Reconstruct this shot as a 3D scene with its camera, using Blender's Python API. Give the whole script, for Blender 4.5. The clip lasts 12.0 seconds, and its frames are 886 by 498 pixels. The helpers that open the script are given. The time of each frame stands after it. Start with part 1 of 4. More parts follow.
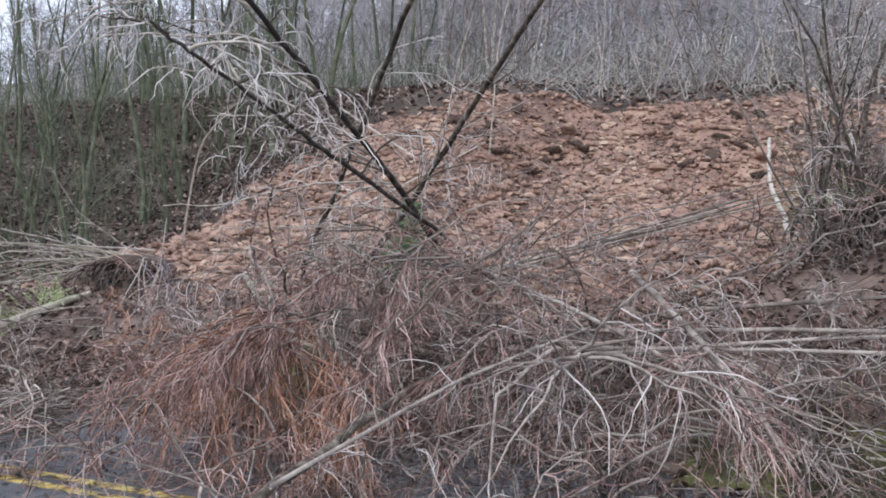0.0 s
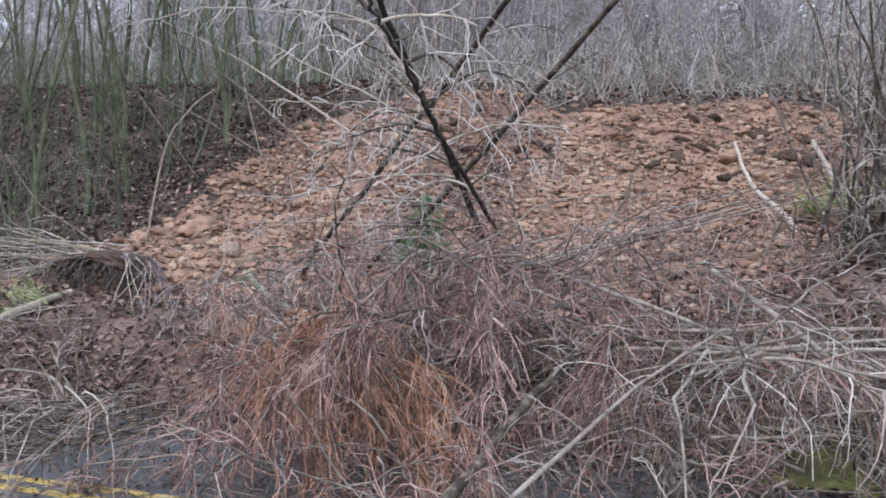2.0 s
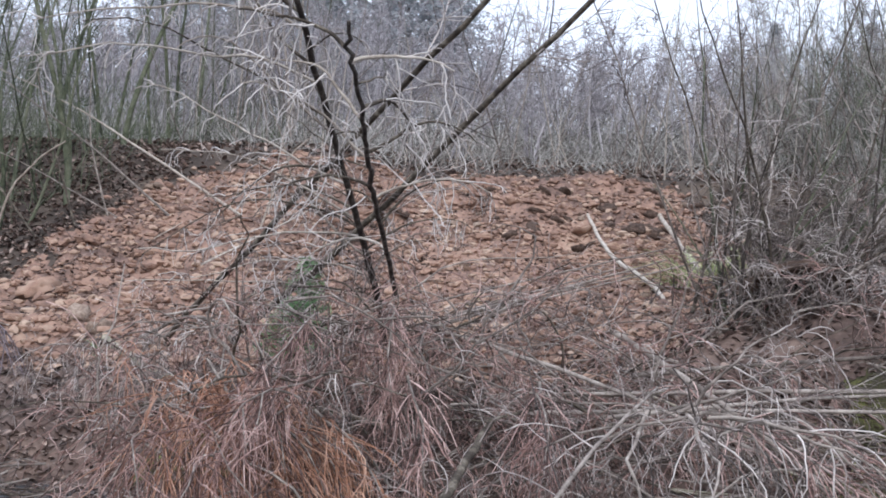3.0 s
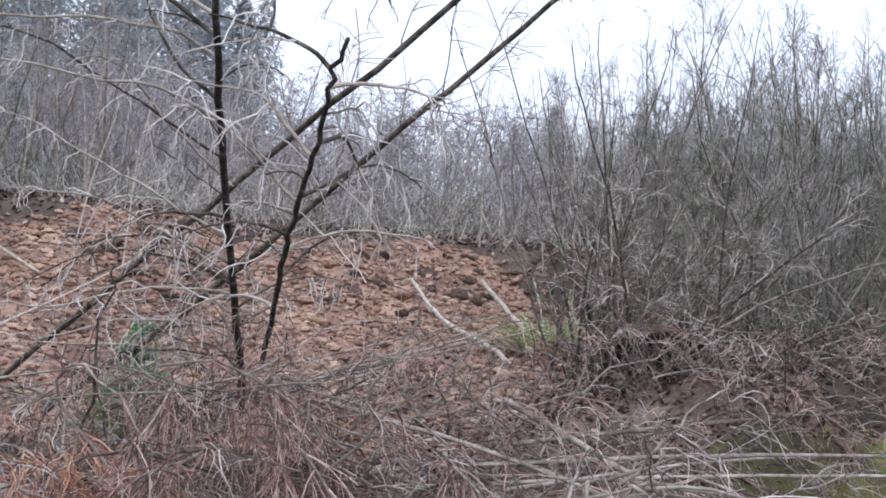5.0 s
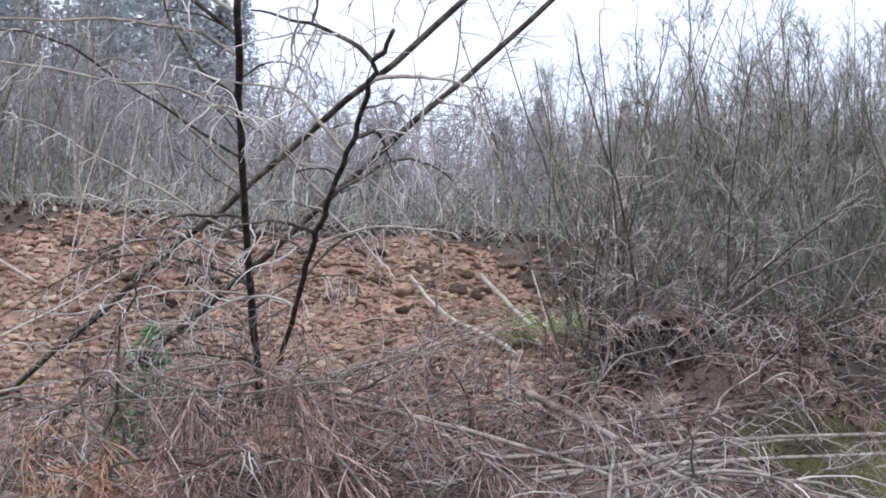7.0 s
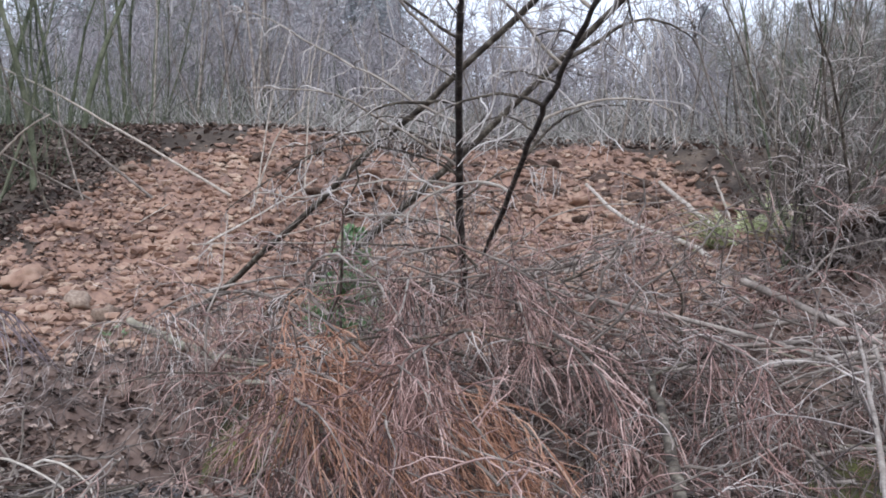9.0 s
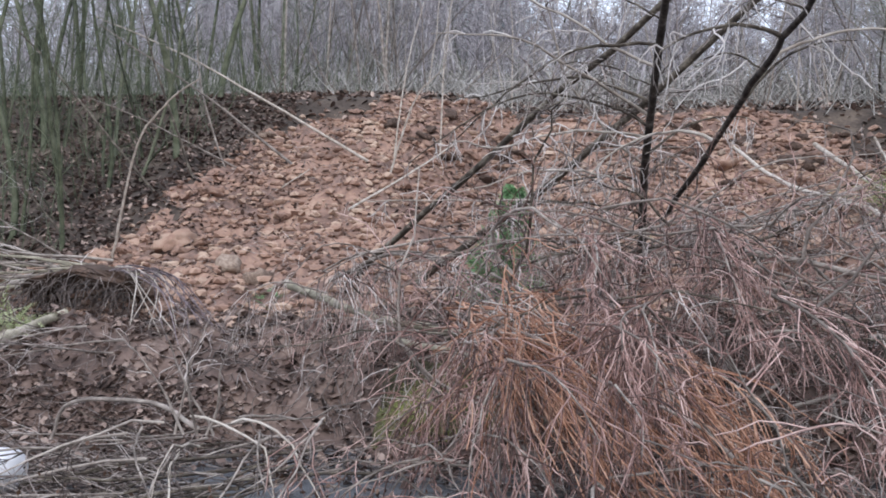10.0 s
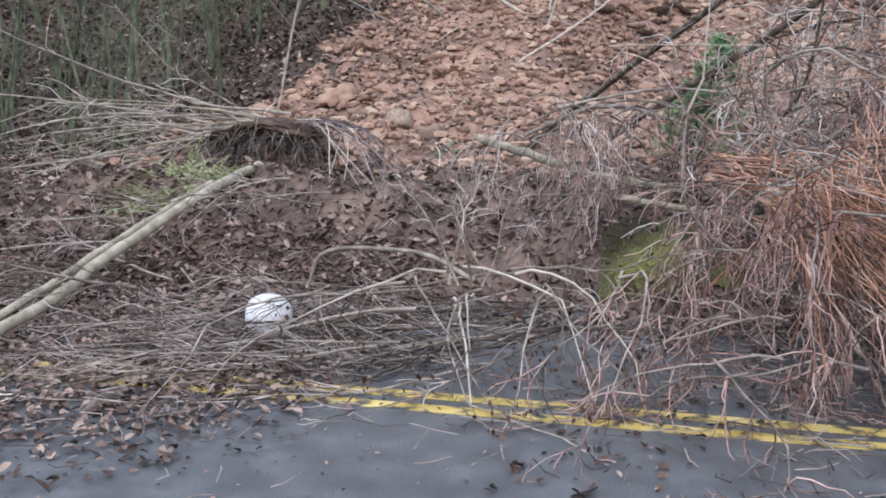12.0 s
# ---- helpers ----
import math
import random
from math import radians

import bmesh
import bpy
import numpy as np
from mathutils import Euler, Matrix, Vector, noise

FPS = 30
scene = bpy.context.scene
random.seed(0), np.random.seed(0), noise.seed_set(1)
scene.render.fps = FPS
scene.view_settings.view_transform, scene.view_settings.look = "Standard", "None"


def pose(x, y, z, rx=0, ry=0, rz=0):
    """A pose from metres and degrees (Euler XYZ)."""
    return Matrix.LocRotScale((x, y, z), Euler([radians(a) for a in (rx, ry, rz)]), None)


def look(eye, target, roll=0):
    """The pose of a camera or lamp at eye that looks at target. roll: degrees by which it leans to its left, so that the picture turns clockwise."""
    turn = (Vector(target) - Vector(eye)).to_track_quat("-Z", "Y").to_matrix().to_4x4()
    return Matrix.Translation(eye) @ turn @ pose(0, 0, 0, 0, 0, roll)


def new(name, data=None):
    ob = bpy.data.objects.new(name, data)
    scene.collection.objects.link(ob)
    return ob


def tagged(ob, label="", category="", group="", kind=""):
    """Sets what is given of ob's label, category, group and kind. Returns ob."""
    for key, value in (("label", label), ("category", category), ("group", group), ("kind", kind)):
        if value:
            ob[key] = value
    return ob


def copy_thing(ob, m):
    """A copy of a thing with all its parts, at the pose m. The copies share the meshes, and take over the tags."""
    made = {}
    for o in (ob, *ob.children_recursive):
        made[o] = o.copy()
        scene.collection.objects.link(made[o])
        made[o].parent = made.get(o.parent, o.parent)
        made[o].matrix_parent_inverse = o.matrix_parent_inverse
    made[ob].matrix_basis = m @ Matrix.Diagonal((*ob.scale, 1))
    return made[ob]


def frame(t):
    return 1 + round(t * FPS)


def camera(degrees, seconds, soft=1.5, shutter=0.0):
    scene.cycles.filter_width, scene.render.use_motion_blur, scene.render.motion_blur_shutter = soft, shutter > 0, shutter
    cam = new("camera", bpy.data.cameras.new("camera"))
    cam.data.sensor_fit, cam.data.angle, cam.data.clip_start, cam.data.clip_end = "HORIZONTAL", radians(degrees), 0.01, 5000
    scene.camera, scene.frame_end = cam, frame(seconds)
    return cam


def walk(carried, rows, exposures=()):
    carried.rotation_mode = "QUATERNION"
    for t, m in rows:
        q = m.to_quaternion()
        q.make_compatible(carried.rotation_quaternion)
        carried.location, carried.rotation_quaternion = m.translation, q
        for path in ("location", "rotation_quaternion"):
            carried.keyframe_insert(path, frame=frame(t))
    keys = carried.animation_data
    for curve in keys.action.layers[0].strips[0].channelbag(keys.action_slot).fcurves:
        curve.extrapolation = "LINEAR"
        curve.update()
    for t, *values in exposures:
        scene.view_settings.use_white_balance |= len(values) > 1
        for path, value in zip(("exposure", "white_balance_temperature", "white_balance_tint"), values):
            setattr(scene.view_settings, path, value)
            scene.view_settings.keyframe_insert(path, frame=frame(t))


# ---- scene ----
cam = camera(51.1, 12.0, 1.8)
PATH = [
    (0, (6.522, -4.75, 1.795), (5.731, -2.913, 1.765), 1.7),
    (0.5, (6.156, -4.862, 1.795), (5.38, -3.02, 1.721), 1.1),
    (1, (5.804, -4.99, 1.787), (5.068, -3.134, 1.681), 1.4),
    (1.5, (5.396, -4.953, 1.741), (4.733, -3.071, 1.611), 1.3),
    (2, (4.997, -4.956, 1.712), (4.438, -3.036, 1.691), 2.3),
    (2.5, (4.653, -4.868, 1.657), (4.316, -2.898, 1.744), 2.8),
    (3, (4.324, -4.85, 1.606), (4.129, -2.865, 1.755), 2.8),
    (3.5, (3.993, -4.877, 1.555), (3.991, -2.88, 1.665), 2.7),
    (5.3, (3.433, -4.305, 1.563), (3.748, -2.358, 1.892), 2.1),
    (5.5, (3.38, -4.293, 1.559), (3.731, -2.351, 1.884), 1.8),
    (6, (3.295, -4.275, 1.564), (3.719, -2.339, 1.833), 1.3),
    (6.5, (3.287, -4.291, 1.568), (3.634, -2.344, 1.868), 0.7),
    (6.7, (3.285, -4.287, 1.573), (3.616, -2.34, 1.887), 0.4),
    (8.3, (3.24, -4.515, 1.268), (3.329, -2.527, 1.461), 0.6),
    (8.5, (3.145, -4.434, 1.28), (3.198, -2.443, 1.458), 0.4),
    (9, (2.903, -4.194, 1.293), (2.88, -2.199, 1.435), 0.3),
    (9.5, (2.639, -4.022, 1.247), (2.503, -2.03, 1.359), 0.7),
    (10, (2.364, -3.864, 1.208), (2.112, -1.881, 1.289), 0.7),
    (10.5, (2.088, -3.73, 1.173), (1.816, -1.749, 1.231), 0.7),
    (11, (1.831, -3.683, 1.133), (1.503, -1.71, 1.16), 1.1),
    (11.5, (1.58, -3.686, 1.094), (1.194, -1.727, 0.972), 1.2),
    (12, (1.363, -3.752, 1.099), (0.925, -1.812, 0.886), 1.3),
]
walk(cam, [(t, look(eye, target, roll)) for t, eye, target, roll in PATH], ((0.0, 0.28, 6000, 12), (2.5, 0.27, 6000, 12), (5.5, 0.24, 6000, 12), (9.5, 0.24, 6000, 12), (12.0, 0.41, 6050, 12)))

# ---- light: bright overcast sky ----
world = bpy.data.worlds.new("overcast_sky")
scene.world = world
world.use_nodes = True
wn, wl = world.node_tree.nodes, world.node_tree.links
wn.clear()
w_out = wn.new("ShaderNodeOutputWorld")
w_bg = wn.new("ShaderNodeBackground")
w_sky = wn.new("ShaderNodeTexSky")
w_sky.sky_type = "NISHITA"
w_sky.sun_disc = False
w_sky.sun_elevation, w_sky.sun_rotation = radians(38), radians(150)
w_sky.air_density, w_sky.dust_density = 1.0, 6.0
w_mix = wn.new("ShaderNodeMix")
w_mix.data_type = "RGBA"
w_mix.inputs[0].default_value = 0.8
w_mix.inputs[7].default_value = (9.3, 9.9, 11.0, 1)
wl.new(w_sky.outputs[0], w_mix.inputs[6])
wl.new(w_mix.outputs[2], w_bg.inputs[0])
w_bg.inputs[1].default_value = 0.125
wl.new(w_bg.outputs[0], w_out.inputs[0])

sun = new("sun", bpy.data.lights.new("sun", "SUN"))
sun.data.energy, sun.data.angle, sun.data.color = 1.1, radians(25), (1.0, 0.96, 0.9)
sun.matrix_world = look((-10, -20, 24), (0, 6, 0))

# ---- materials ----


def ramp(nodes, stops):
    r = nodes.new("ShaderNodeValToRGB")
    while len(r.color_ramp.elements) < len(stops):
        r.color_ramp.elements.new(0.5)
    for e, (p, c) in zip(r.color_ramp.elements, stops):
        e.position, e.color = p, (*c, 1)
    return r


def material(name, stops, scale=8.0, rough=0.85, bump=0.3, fine=60.0, island=0.0, per_object=0.0, spec=0.3, stretch=None, patch=0.35):
    """Mottled surface: colours along stops by two scales of noise, shifted per island or per object."""
    m = bpy.data.materials.new(name)
    m.use_nodes = True
    n, l = m.node_tree.nodes, m.node_tree.links
    p = n["Principled BSDF"]
    p.inputs["Roughness"].default_value = rough
    p.inputs["Specular IOR Level"].default_value = spec
    co = n.new("ShaderNodeTexCoord")
    mp = n.new("ShaderNodeMapping")
    if stretch:
        mp.inputs["Scale"].default_value = stretch
    l.new(co.outputs["Object"], mp.inputs[0])
    a = n.new("ShaderNodeTexNoise")
    a.inputs["Scale"].default_value, a.inputs["Detail"].default_value = scale, 5
    b = n.new("ShaderNodeTexNoise")
    b.inputs["Scale"].default_value, b.inputs["Detail"].default_value = fine, 3
    l.new(mp.outputs[0], a.inputs[0])
    l.new(mp.outputs[0], b.inputs[0])
    s = n.new("ShaderNodeMath")
    s.operation = "MULTIPLY_ADD"
    s.inputs[1].default_value = patch
    l.new(b.outputs[0], s.inputs[0])
    l.new(a.outputs[0], s.inputs[2])
    last = s
    geo, info = n.new("ShaderNodeNewGeometry"), n.new("ShaderNodeObjectInfo")
    for amount, socket in ((island, geo.outputs["Random Per Island"]), (per_object, info.outputs["Random"])):
        if amount:
            q = n.new("ShaderNodeMath")
            q.operation = "MULTIPLY_ADD"
            q.inputs[1].default_value = amount
            l.new(socket, q.inputs[0])
            l.new(last.outputs[0], q.inputs[2])
            last = q
    off = n.new("ShaderNodeMath")
    off.operation = "SUBTRACT"
    off.inputs[1].default_value = (patch + island + per_object) / 2
    l.new(last.outputs[0], off.inputs[0])
    r = ramp(n, stops)
    l.new(off.outputs[0], r.inputs[0])
    l.new(r.outputs[0], p.inputs["Base Color"])
    if bump:
        bp = n.new("ShaderNodeBump")
        bp.inputs["Strength"].default_value = bump
        bp.inputs["Distance"].default_value = 0.02
        l.new(last.outputs[0], bp.inputs["Height"])
        l.new(bp.outputs[0], p.inputs["Normal"])
    return m


M_SOIL = material("slide_soil", [(0.28, (0.105, 0.072, 0.062)), (0.45, (0.22, 0.145, 0.117)), (0.6, (0.335, 0.215, 0.162)), (0.8, (0.48, 0.352, 0.265))], 0.9, 0.95, 0.9, 14, patch=0.5)
M_CLOD = material("clod_soil", [(0.2, (0.09, 0.062, 0.053)), (0.45, (0.24, 0.156, 0.121)), (0.62, (0.345, 0.221, 0.163)), (0.9, (0.46, 0.345, 0.265))], 0.8, 0.95, 0.8, 30, island=0.42, per_object=0.3)
M_LITTER = material("leaf_litter", [(0.2, (0.055, 0.038, 0.033)), (0.5, (0.185, 0.125, 0.1)), (0.8, (0.43, 0.33, 0.275))], 2.0, 0.7, 0.2, 40, island=0.7)
M_SHRED = material("bark_shreds", [(0.2, (0.035, 0.025, 0.022)), (0.5, (0.14, 0.095, 0.08)), (0.85, (0.37, 0.285, 0.24))], 2.0, 0.8, 0.2, 40, island=0.7)
M_DARKLEAF = material("wet_leaf", [(0.2, (0.02, 0.014, 0.011)), (0.6, (0.06, 0.035, 0.025)), (0.9, (0.13, 0.075, 0.05))], 2.0, 0.5, 0.2, 40, island=0.7)
M_BARK_DARK = material("dark_bark", [(0.3, (0.018, 0.015, 0.013)), (0.52, (0.052, 0.042, 0.036)), (0.66, (0.12, 0.105, 0.09)), (0.8, (0.34, 0.32, 0.28))], 14, 0.8, 0.6, 70, stretch=(1, 1, 0.5))
M_BARK_GREY = material("grey_bark", [(0.25, (0.09, 0.074, 0.063)), (0.5, (0.235, 0.2, 0.174)), (0.75, (0.44, 0.39, 0.345))], 10, 0.7, 0.4, 60, per_object=0.3)
M_BARK_PALE = material("pale_bark", [(0.25, (0.24, 0.2, 0.165)), (0.5, (0.42, 0.37, 0.315)), (0.75, (0.6, 0.55, 0.49))], 12, 0.8, 0.3, 60, per_object=0.2)
M_BARK_MOSS = material("mossy_bark", [(0.25, (0.035, 0.04, 0.026)), (0.5, (0.095, 0.108, 0.066)), (0.78, (0.19, 0.2, 0.14))], 6, 0.9, 0.4, 40, per_object=0.35)
M_BARK_BROWN = material("brown_bark", [(0.28, (0.028, 0.022, 0.018)), (0.5, (0.085, 0.07, 0.055)), (0.64, (0.19, 0.165, 0.13)), (0.8, (0.36, 0.33, 0.28))], 11, 0.85, 0.7, 60)
M_STEM = material("purplish_bark", [(0.25, (0.05, 0.036, 0.042)), (0.5, (0.13, 0.1, 0.11)), (0.78, (0.3, 0.25, 0.26))], 10, 0.6, 0.3, 60, per_object=0.4)
M_LOG = material("smooth_log_bark", [(0.28, (0.13, 0.12, 0.09)), (0.5, (0.29, 0.265, 0.2)), (0.74, (0.46, 0.42, 0.34))], 7, 0.75, 0.3, 50, per_object=0.15)
M_TWIG_BROWN = material("brown_twig", [(0.2, (0.04, 0.032, 0.029)), (0.5, (0.15, 0.12, 0.107)), (0.8, (0.38, 0.33, 0.305))], 4, 0.65, 0, 30, island=0.6, per_object=0.4)
M_TWIG_RED = material("red_twig", [(0.2, (0.075, 0.044, 0.038)), (0.5, (0.325, 0.19, 0.162)), (0.8, (0.68, 0.5, 0.45))], 5, 0.55, 0, 40, island=0.65, per_object=0.25)
M_TWIG_ORANGE = material("orange_twig", [(0.2, (0.11, 0.052, 0.034)), (0.5, (0.38, 0.192, 0.12)), (0.8, (0.64, 0.41, 0.3))], 5, 0.7, 0, 40, island=0.5, per_object=0.15)
M_TWIG_GREY = material("grey_twig", [(0.2, (0.075, 0.06, 0.055)), (0.5, (0.31, 0.26, 0.238)), (0.8, (0.7, 0.64, 0.6))], 5, 0.6, 0, 40, island=0.7, per_object=0.25)
M_TWIG_PALE = material("pale_twig", [(0.2, (0.22, 0.19, 0.175)), (0.5, (0.55, 0.5, 0.47)), (0.8, (0.78, 0.74, 0.71))], 5, 0.6, 0, 40, island=0.5)
# far bark and twigs paled to violet-grey, mist painted into the colour
M_TWIG_FAR = material("hazed_thicket_twig", [(0.2, (0.2, 0.185, 0.196)), (0.5, (0.37, 0.345, 0.36)), (0.8, (0.56, 0.532, 0.55))], 3, 0.85, 0, 30, island=0.5, per_object=0.5)
# lighter, low-contrast grey-green: haze over the thicket mixed into the twig colour
M_TWIG_HAZE = material("grey_green_twig", [(0.2, (0.125, 0.123, 0.112)), (0.5, (0.285, 0.275, 0.25)), (0.8, (0.49, 0.472, 0.44))], 3, 0.8, 0, 30, island=0.6, per_object=0.5)
M_TWIG_GREEN = material("greenish_twig", [(0.2, (0.04, 0.052, 0.034)), (0.5, (0.1, 0.122, 0.078)), (0.8, (0.19, 0.21, 0.14))], 3, 0.85, 0, 30, island=0.4, per_object=0.4)
# pale blue-grey, not needle green: the distance haze is in this base colour
M_NEEDLE_HAZE = material("hazed_conifer_needles", [(0.2, (0.36, 0.385, 0.405)), (0.5, (0.49, 0.515, 0.535)), (0.8, (0.6, 0.625, 0.635))], 2, 0.8, 0, 20, island=0.6, per_object=0.3)
M_FERN = material("fern_green", [(0.2, (0.22, 0.25, 0.11)), (0.5, (0.42, 0.47, 0.24)), (0.8, (0.62, 0.66, 0.42))], 3, 0.6, 0, 20, island=0.6)
M_SPRIG = material("fir_sprig_green", [(0.2, (0.12, 0.24, 0.1)), (0.5, (0.23, 0.42, 0.2)), (0.8, (0.36, 0.55, 0.3))], 3, 0.6, 0, 20, island=0.6)
M_MOSS = material("mossy_grass", [(0.2, (0.13, 0.15, 0.035)), (0.5, (0.3, 0.32, 0.09)), (0.8, (0.46, 0.47, 0.18))], 3, 0.85, 0, 20, island=0.6)
M_STONE = material("pale_stone", [(0.2, (0.13, 0.095, 0.075)), (0.5, (0.26, 0.19, 0.145)), (0.85, (0.46, 0.38, 0.31))], 5, 0.9, 0.5, 40, per_object=0.4)
for leaf, share in ((M_NEEDLE_HAZE, 0.5), (M_FERN, 0.35), (M_SPRIG, 0.35)):
    nt = leaf.node_tree
    base = nt.nodes["Principled BSDF"].inputs["Base Color"].links[0].from_socket
    tr, mx = nt.nodes.new("ShaderNodeBsdfTranslucent"), nt.nodes.new("ShaderNodeMixShader")
    nt.links.new(base, tr.inputs[0])
    mx.inputs[0].default_value = share
    nt.links.new(nt.nodes["Principled BSDF"].outputs[0], mx.inputs[1])
    nt.links.new(tr.outputs[0], mx.inputs[2])
    nt.links.new(mx.outputs[0], nt.nodes["Material Output"].inputs[0])
M_WHITE = material("scuffed_white_plastic", [(0.25, (0.4, 0.39, 0.4)), (0.42, (0.72, 0.73, 0.76)), (0.8, (0.86, 0.87, 0.9))], 7, 0.45, 0.1, 30)
M_CUT = material("fresh_cut_wood", [(0.2, (0.45, 0.27, 0.13)), (0.8, (0.72, 0.5, 0.28))], 20, 0.8, 0.2, 90)


def asphalt_material():
    m = material("damp_asphalt", [(0.25, (0.065, 0.07, 0.079)), (0.5, (0.105, 0.113, 0.127)), (0.75, (0.16, 0.17, 0.185))], 5.0, 0.36, 0.5, 170, spec=0.5, patch=1.0)
    return m


def paint_material():
    """Yellow road paint, worn through to the asphalt in flecks."""
    m = material("yellow_road_paint", [(0.3, (0.33, 0.23, 0.07)), (0.5, (0.58, 0.44, 0.13)), (0.8, (0.76, 0.64, 0.3))], 6, 0.6, 0.15, 120)
    n, l = m.node_tree.nodes, m.node_tree.links
    p = n["Principled BSDF"]
    wear = n.new("ShaderNodeTexNoise")
    wear.inputs["Scale"].default_value, wear.inputs["Detail"].default_value = 9, 8
    co = n.new("ShaderNodeTexCoord")
    l.new(co.outputs["Object"], wear.inputs[0])
    r = ramp(n, [(0.5, (0, 0, 0)), (0.62, (1, 1, 1))])
    l.new(wear.outputs[0], r.inputs[0])
    mix = n.new("ShaderNodeMix")
    mix.data_type = "RGBA"
    mix.inputs[7].default_value = (0.075, 0.07, 0.065, 1)
    l.new(r.outputs[0], mix.inputs[0])
    l.new(p.inputs["Base Color"].links[0].from_socket, mix.inputs[6])
    l.new(mix.outputs[2], p.inputs["Base Color"])
    return m


M_ASPHALT, M_PAINT = asphalt_material(), paint_material()

# ---- mesh helpers ----


def mesh_from(name, verts, quads, mat, smooth=True):
    """One mesh from an array of vertices and an array of faces with equal corner counts."""
    me = bpy.data.meshes.new(name)
    v, q = np.asarray(verts, np.float32), np.asarray(quads, np.int32)
    k = q.shape[1]
    me.vertices.add(len(v))
    me.vertices.foreach_set("co", v.ravel())
    me.loops.add(q.size)
    me.loops.foreach_set("vertex_index", q.ravel())
    me.polygons.add(len(q))
    me.polygons.foreach_set("loop_start", np.arange(0, q.size, k, dtype=np.int32))
    me.update(calc_edges=True)
    me.validate()
    me.polygons.foreach_set("use_smooth", [smooth] * len(me.polygons))
    me.materials.append(mat)
    return me


def part_mesh(name, me, parent=None, label=""):
    ob = new(name, me)
    if parent is not None:
        ob.parent = parent
    if label:
        ob["label"] = label
    return ob


class Tubes:
    """Gathers tapered tubes, each a ring of sides round a bent line."""

    def __init__(self, sides=3):
        self.v, self.q, self.n, self.sides = [], [], 0, sides

    def add(self, pts, r0, r1):
        p = np.asarray(pts, float)
        k, s = len(p), self.sides
        d = np.gradient(p, axis=0)
        d /= np.linalg.norm(d, axis=1, keepdims=True) + 1e-9
        ref = np.array([0.0, 0.0, 1.0]) if abs(d[0, 2]) < 0.8 else np.array([1.0, 0.0, 0.0])
        a = np.cross(d, ref)
        a /= np.linalg.norm(a, axis=1, keepdims=True) + 1e-9
        b = np.cross(d, a)
        r = np.linspace(r0, r1, k)[:, None, None]
        th = np.arange(s) * 2 * math.pi / s
        ring = p[:, None] + r * (np.cos(th)[None, :, None] * a[:, None] + np.sin(th)[None, :, None] * b[:, None])
        self.v.append(ring.reshape(-1, 3))
        i, j = np.meshgrid(np.arange(k - 1), np.arange(s), indexing="ij")
        o, jn = self.n + i * s, (j + 1) % s
        self.q.append(np.stack([o + j, o + jn, o + s + jn, o + s + j], -1).reshape(-1, 4))
        if s > 3:
            for e in (0, k - 1):
                c = self.n + e * s
                for m in range(1, s - 1, 2):
                    self.q.append(np.array([[c, c + m, c + m + 1, c + (m + 2) % s]]) if m + 2 <= s else np.zeros((0, 4), int))
        self.n += k * s

    def mesh(self, name, mat):
        return mesh_from(name, np.concatenate(self.v), np.concatenate(self.q), mat)


def unit(v):
    v = np.asarray(v, float)
    return v / (np.linalg.norm(v) + 1e-9)


def wander(rng, start, way, length, steps, droop=0.0, bend=0.15, floor=None, curl=None):
    """A bent line that starts along way, sags by droop and never goes under the floor."""
    pts, d, p = [np.asarray(start, float)], unit(way), np.asarray(start, float)
    side = rng.normal(0, bend / max(steps, 1) * 0.7, 3) if curl is None else np.asarray(curl, float)
    for _ in range(steps):
        d = unit(d + rng.normal(0, bend, 3) * 0.85 + side + (0, 0, -droop / steps))
        p = p + d * (length / steps)
        if floor is not None:
            z = floor(p[0], p[1]) + 0.012
            if p[2] < z:
                p[2] = z
                d[2] = abs(d[2]) * 0.2
        pts.append(p.copy())
    return np.array(pts)


def smooth_line(ctrl, per=6):
    """A rounded line through a few control points."""
    c = np.asarray(ctrl, float)
    c = np.vstack([2 * c[0] - c[1], c, 2 * c[-1] - c[-2]])
    out = []
    for i in range(1, len(c) - 2):
        for u in np.linspace(0, 1, per, endpoint=False):
            a, b, e, f = c[i - 1], c[i], c[i + 1], c[i + 2]
            out.append(0.5 * (2 * b + (e - a) * u + (2 * a - 5 * b + 4 * e - f) * u * u + (3 * b - a - 3 * e + f) * u**3))
    out.append(c[-2])
    return np.array(out)


# ---- ground ----
P_Y = [-80, 2.4, 3.2, 4.0, 5.8, 6.8, 8.0, 9.8, 12.0, 13.5, 14.4, 15.0, 22.0, 30.0, 42.0, 60.0, 200.0]
P_Z = [-0.04, -0.04, 0.38, 0.72, 1.05, 1.4, 1.66, 2.0, 2.9, 3.75, 4.25, 4.75, 6.35, 8.4, 11.4, 13.5, 22.0]


def step01(a, b, x):
    u = min(1.0, max(0.0, (x - a) / (b - a)))
    return u * u * (3 - 2 * u)


def slide_amount(x, y):
    """1 on the bare slide, 0 on the undisturbed floor round it."""
    left = -4.3 + 0.42 * max(0.0, y - 7.5) + 0.6 * noise.noise((y * 0.5, 3.1, 0)) + 0.8 * noise.noise((x * 0.9, y * 0.9, 4.0)) + 0.3 * noise.noise((x * 3.0, y * 3.0, 6.0))
    right = 8.6 - 0.1 * max(0.0, y - 6) + 0.6 * noise.noise((y * 0.5, 7.7, 0))
    top = 15.0 - 2.2 * step01(2.0, -1.5, x) + 0.7 * noise.noise((x * 0.7, 1.3, 0))
    return step01(left - 0.35, left + 0.35, x) * step01(right + 0.6, right - 0.6, x) * step01(top + 0.3, top - 0.3, y) * step01(2.2, 2.9, y)


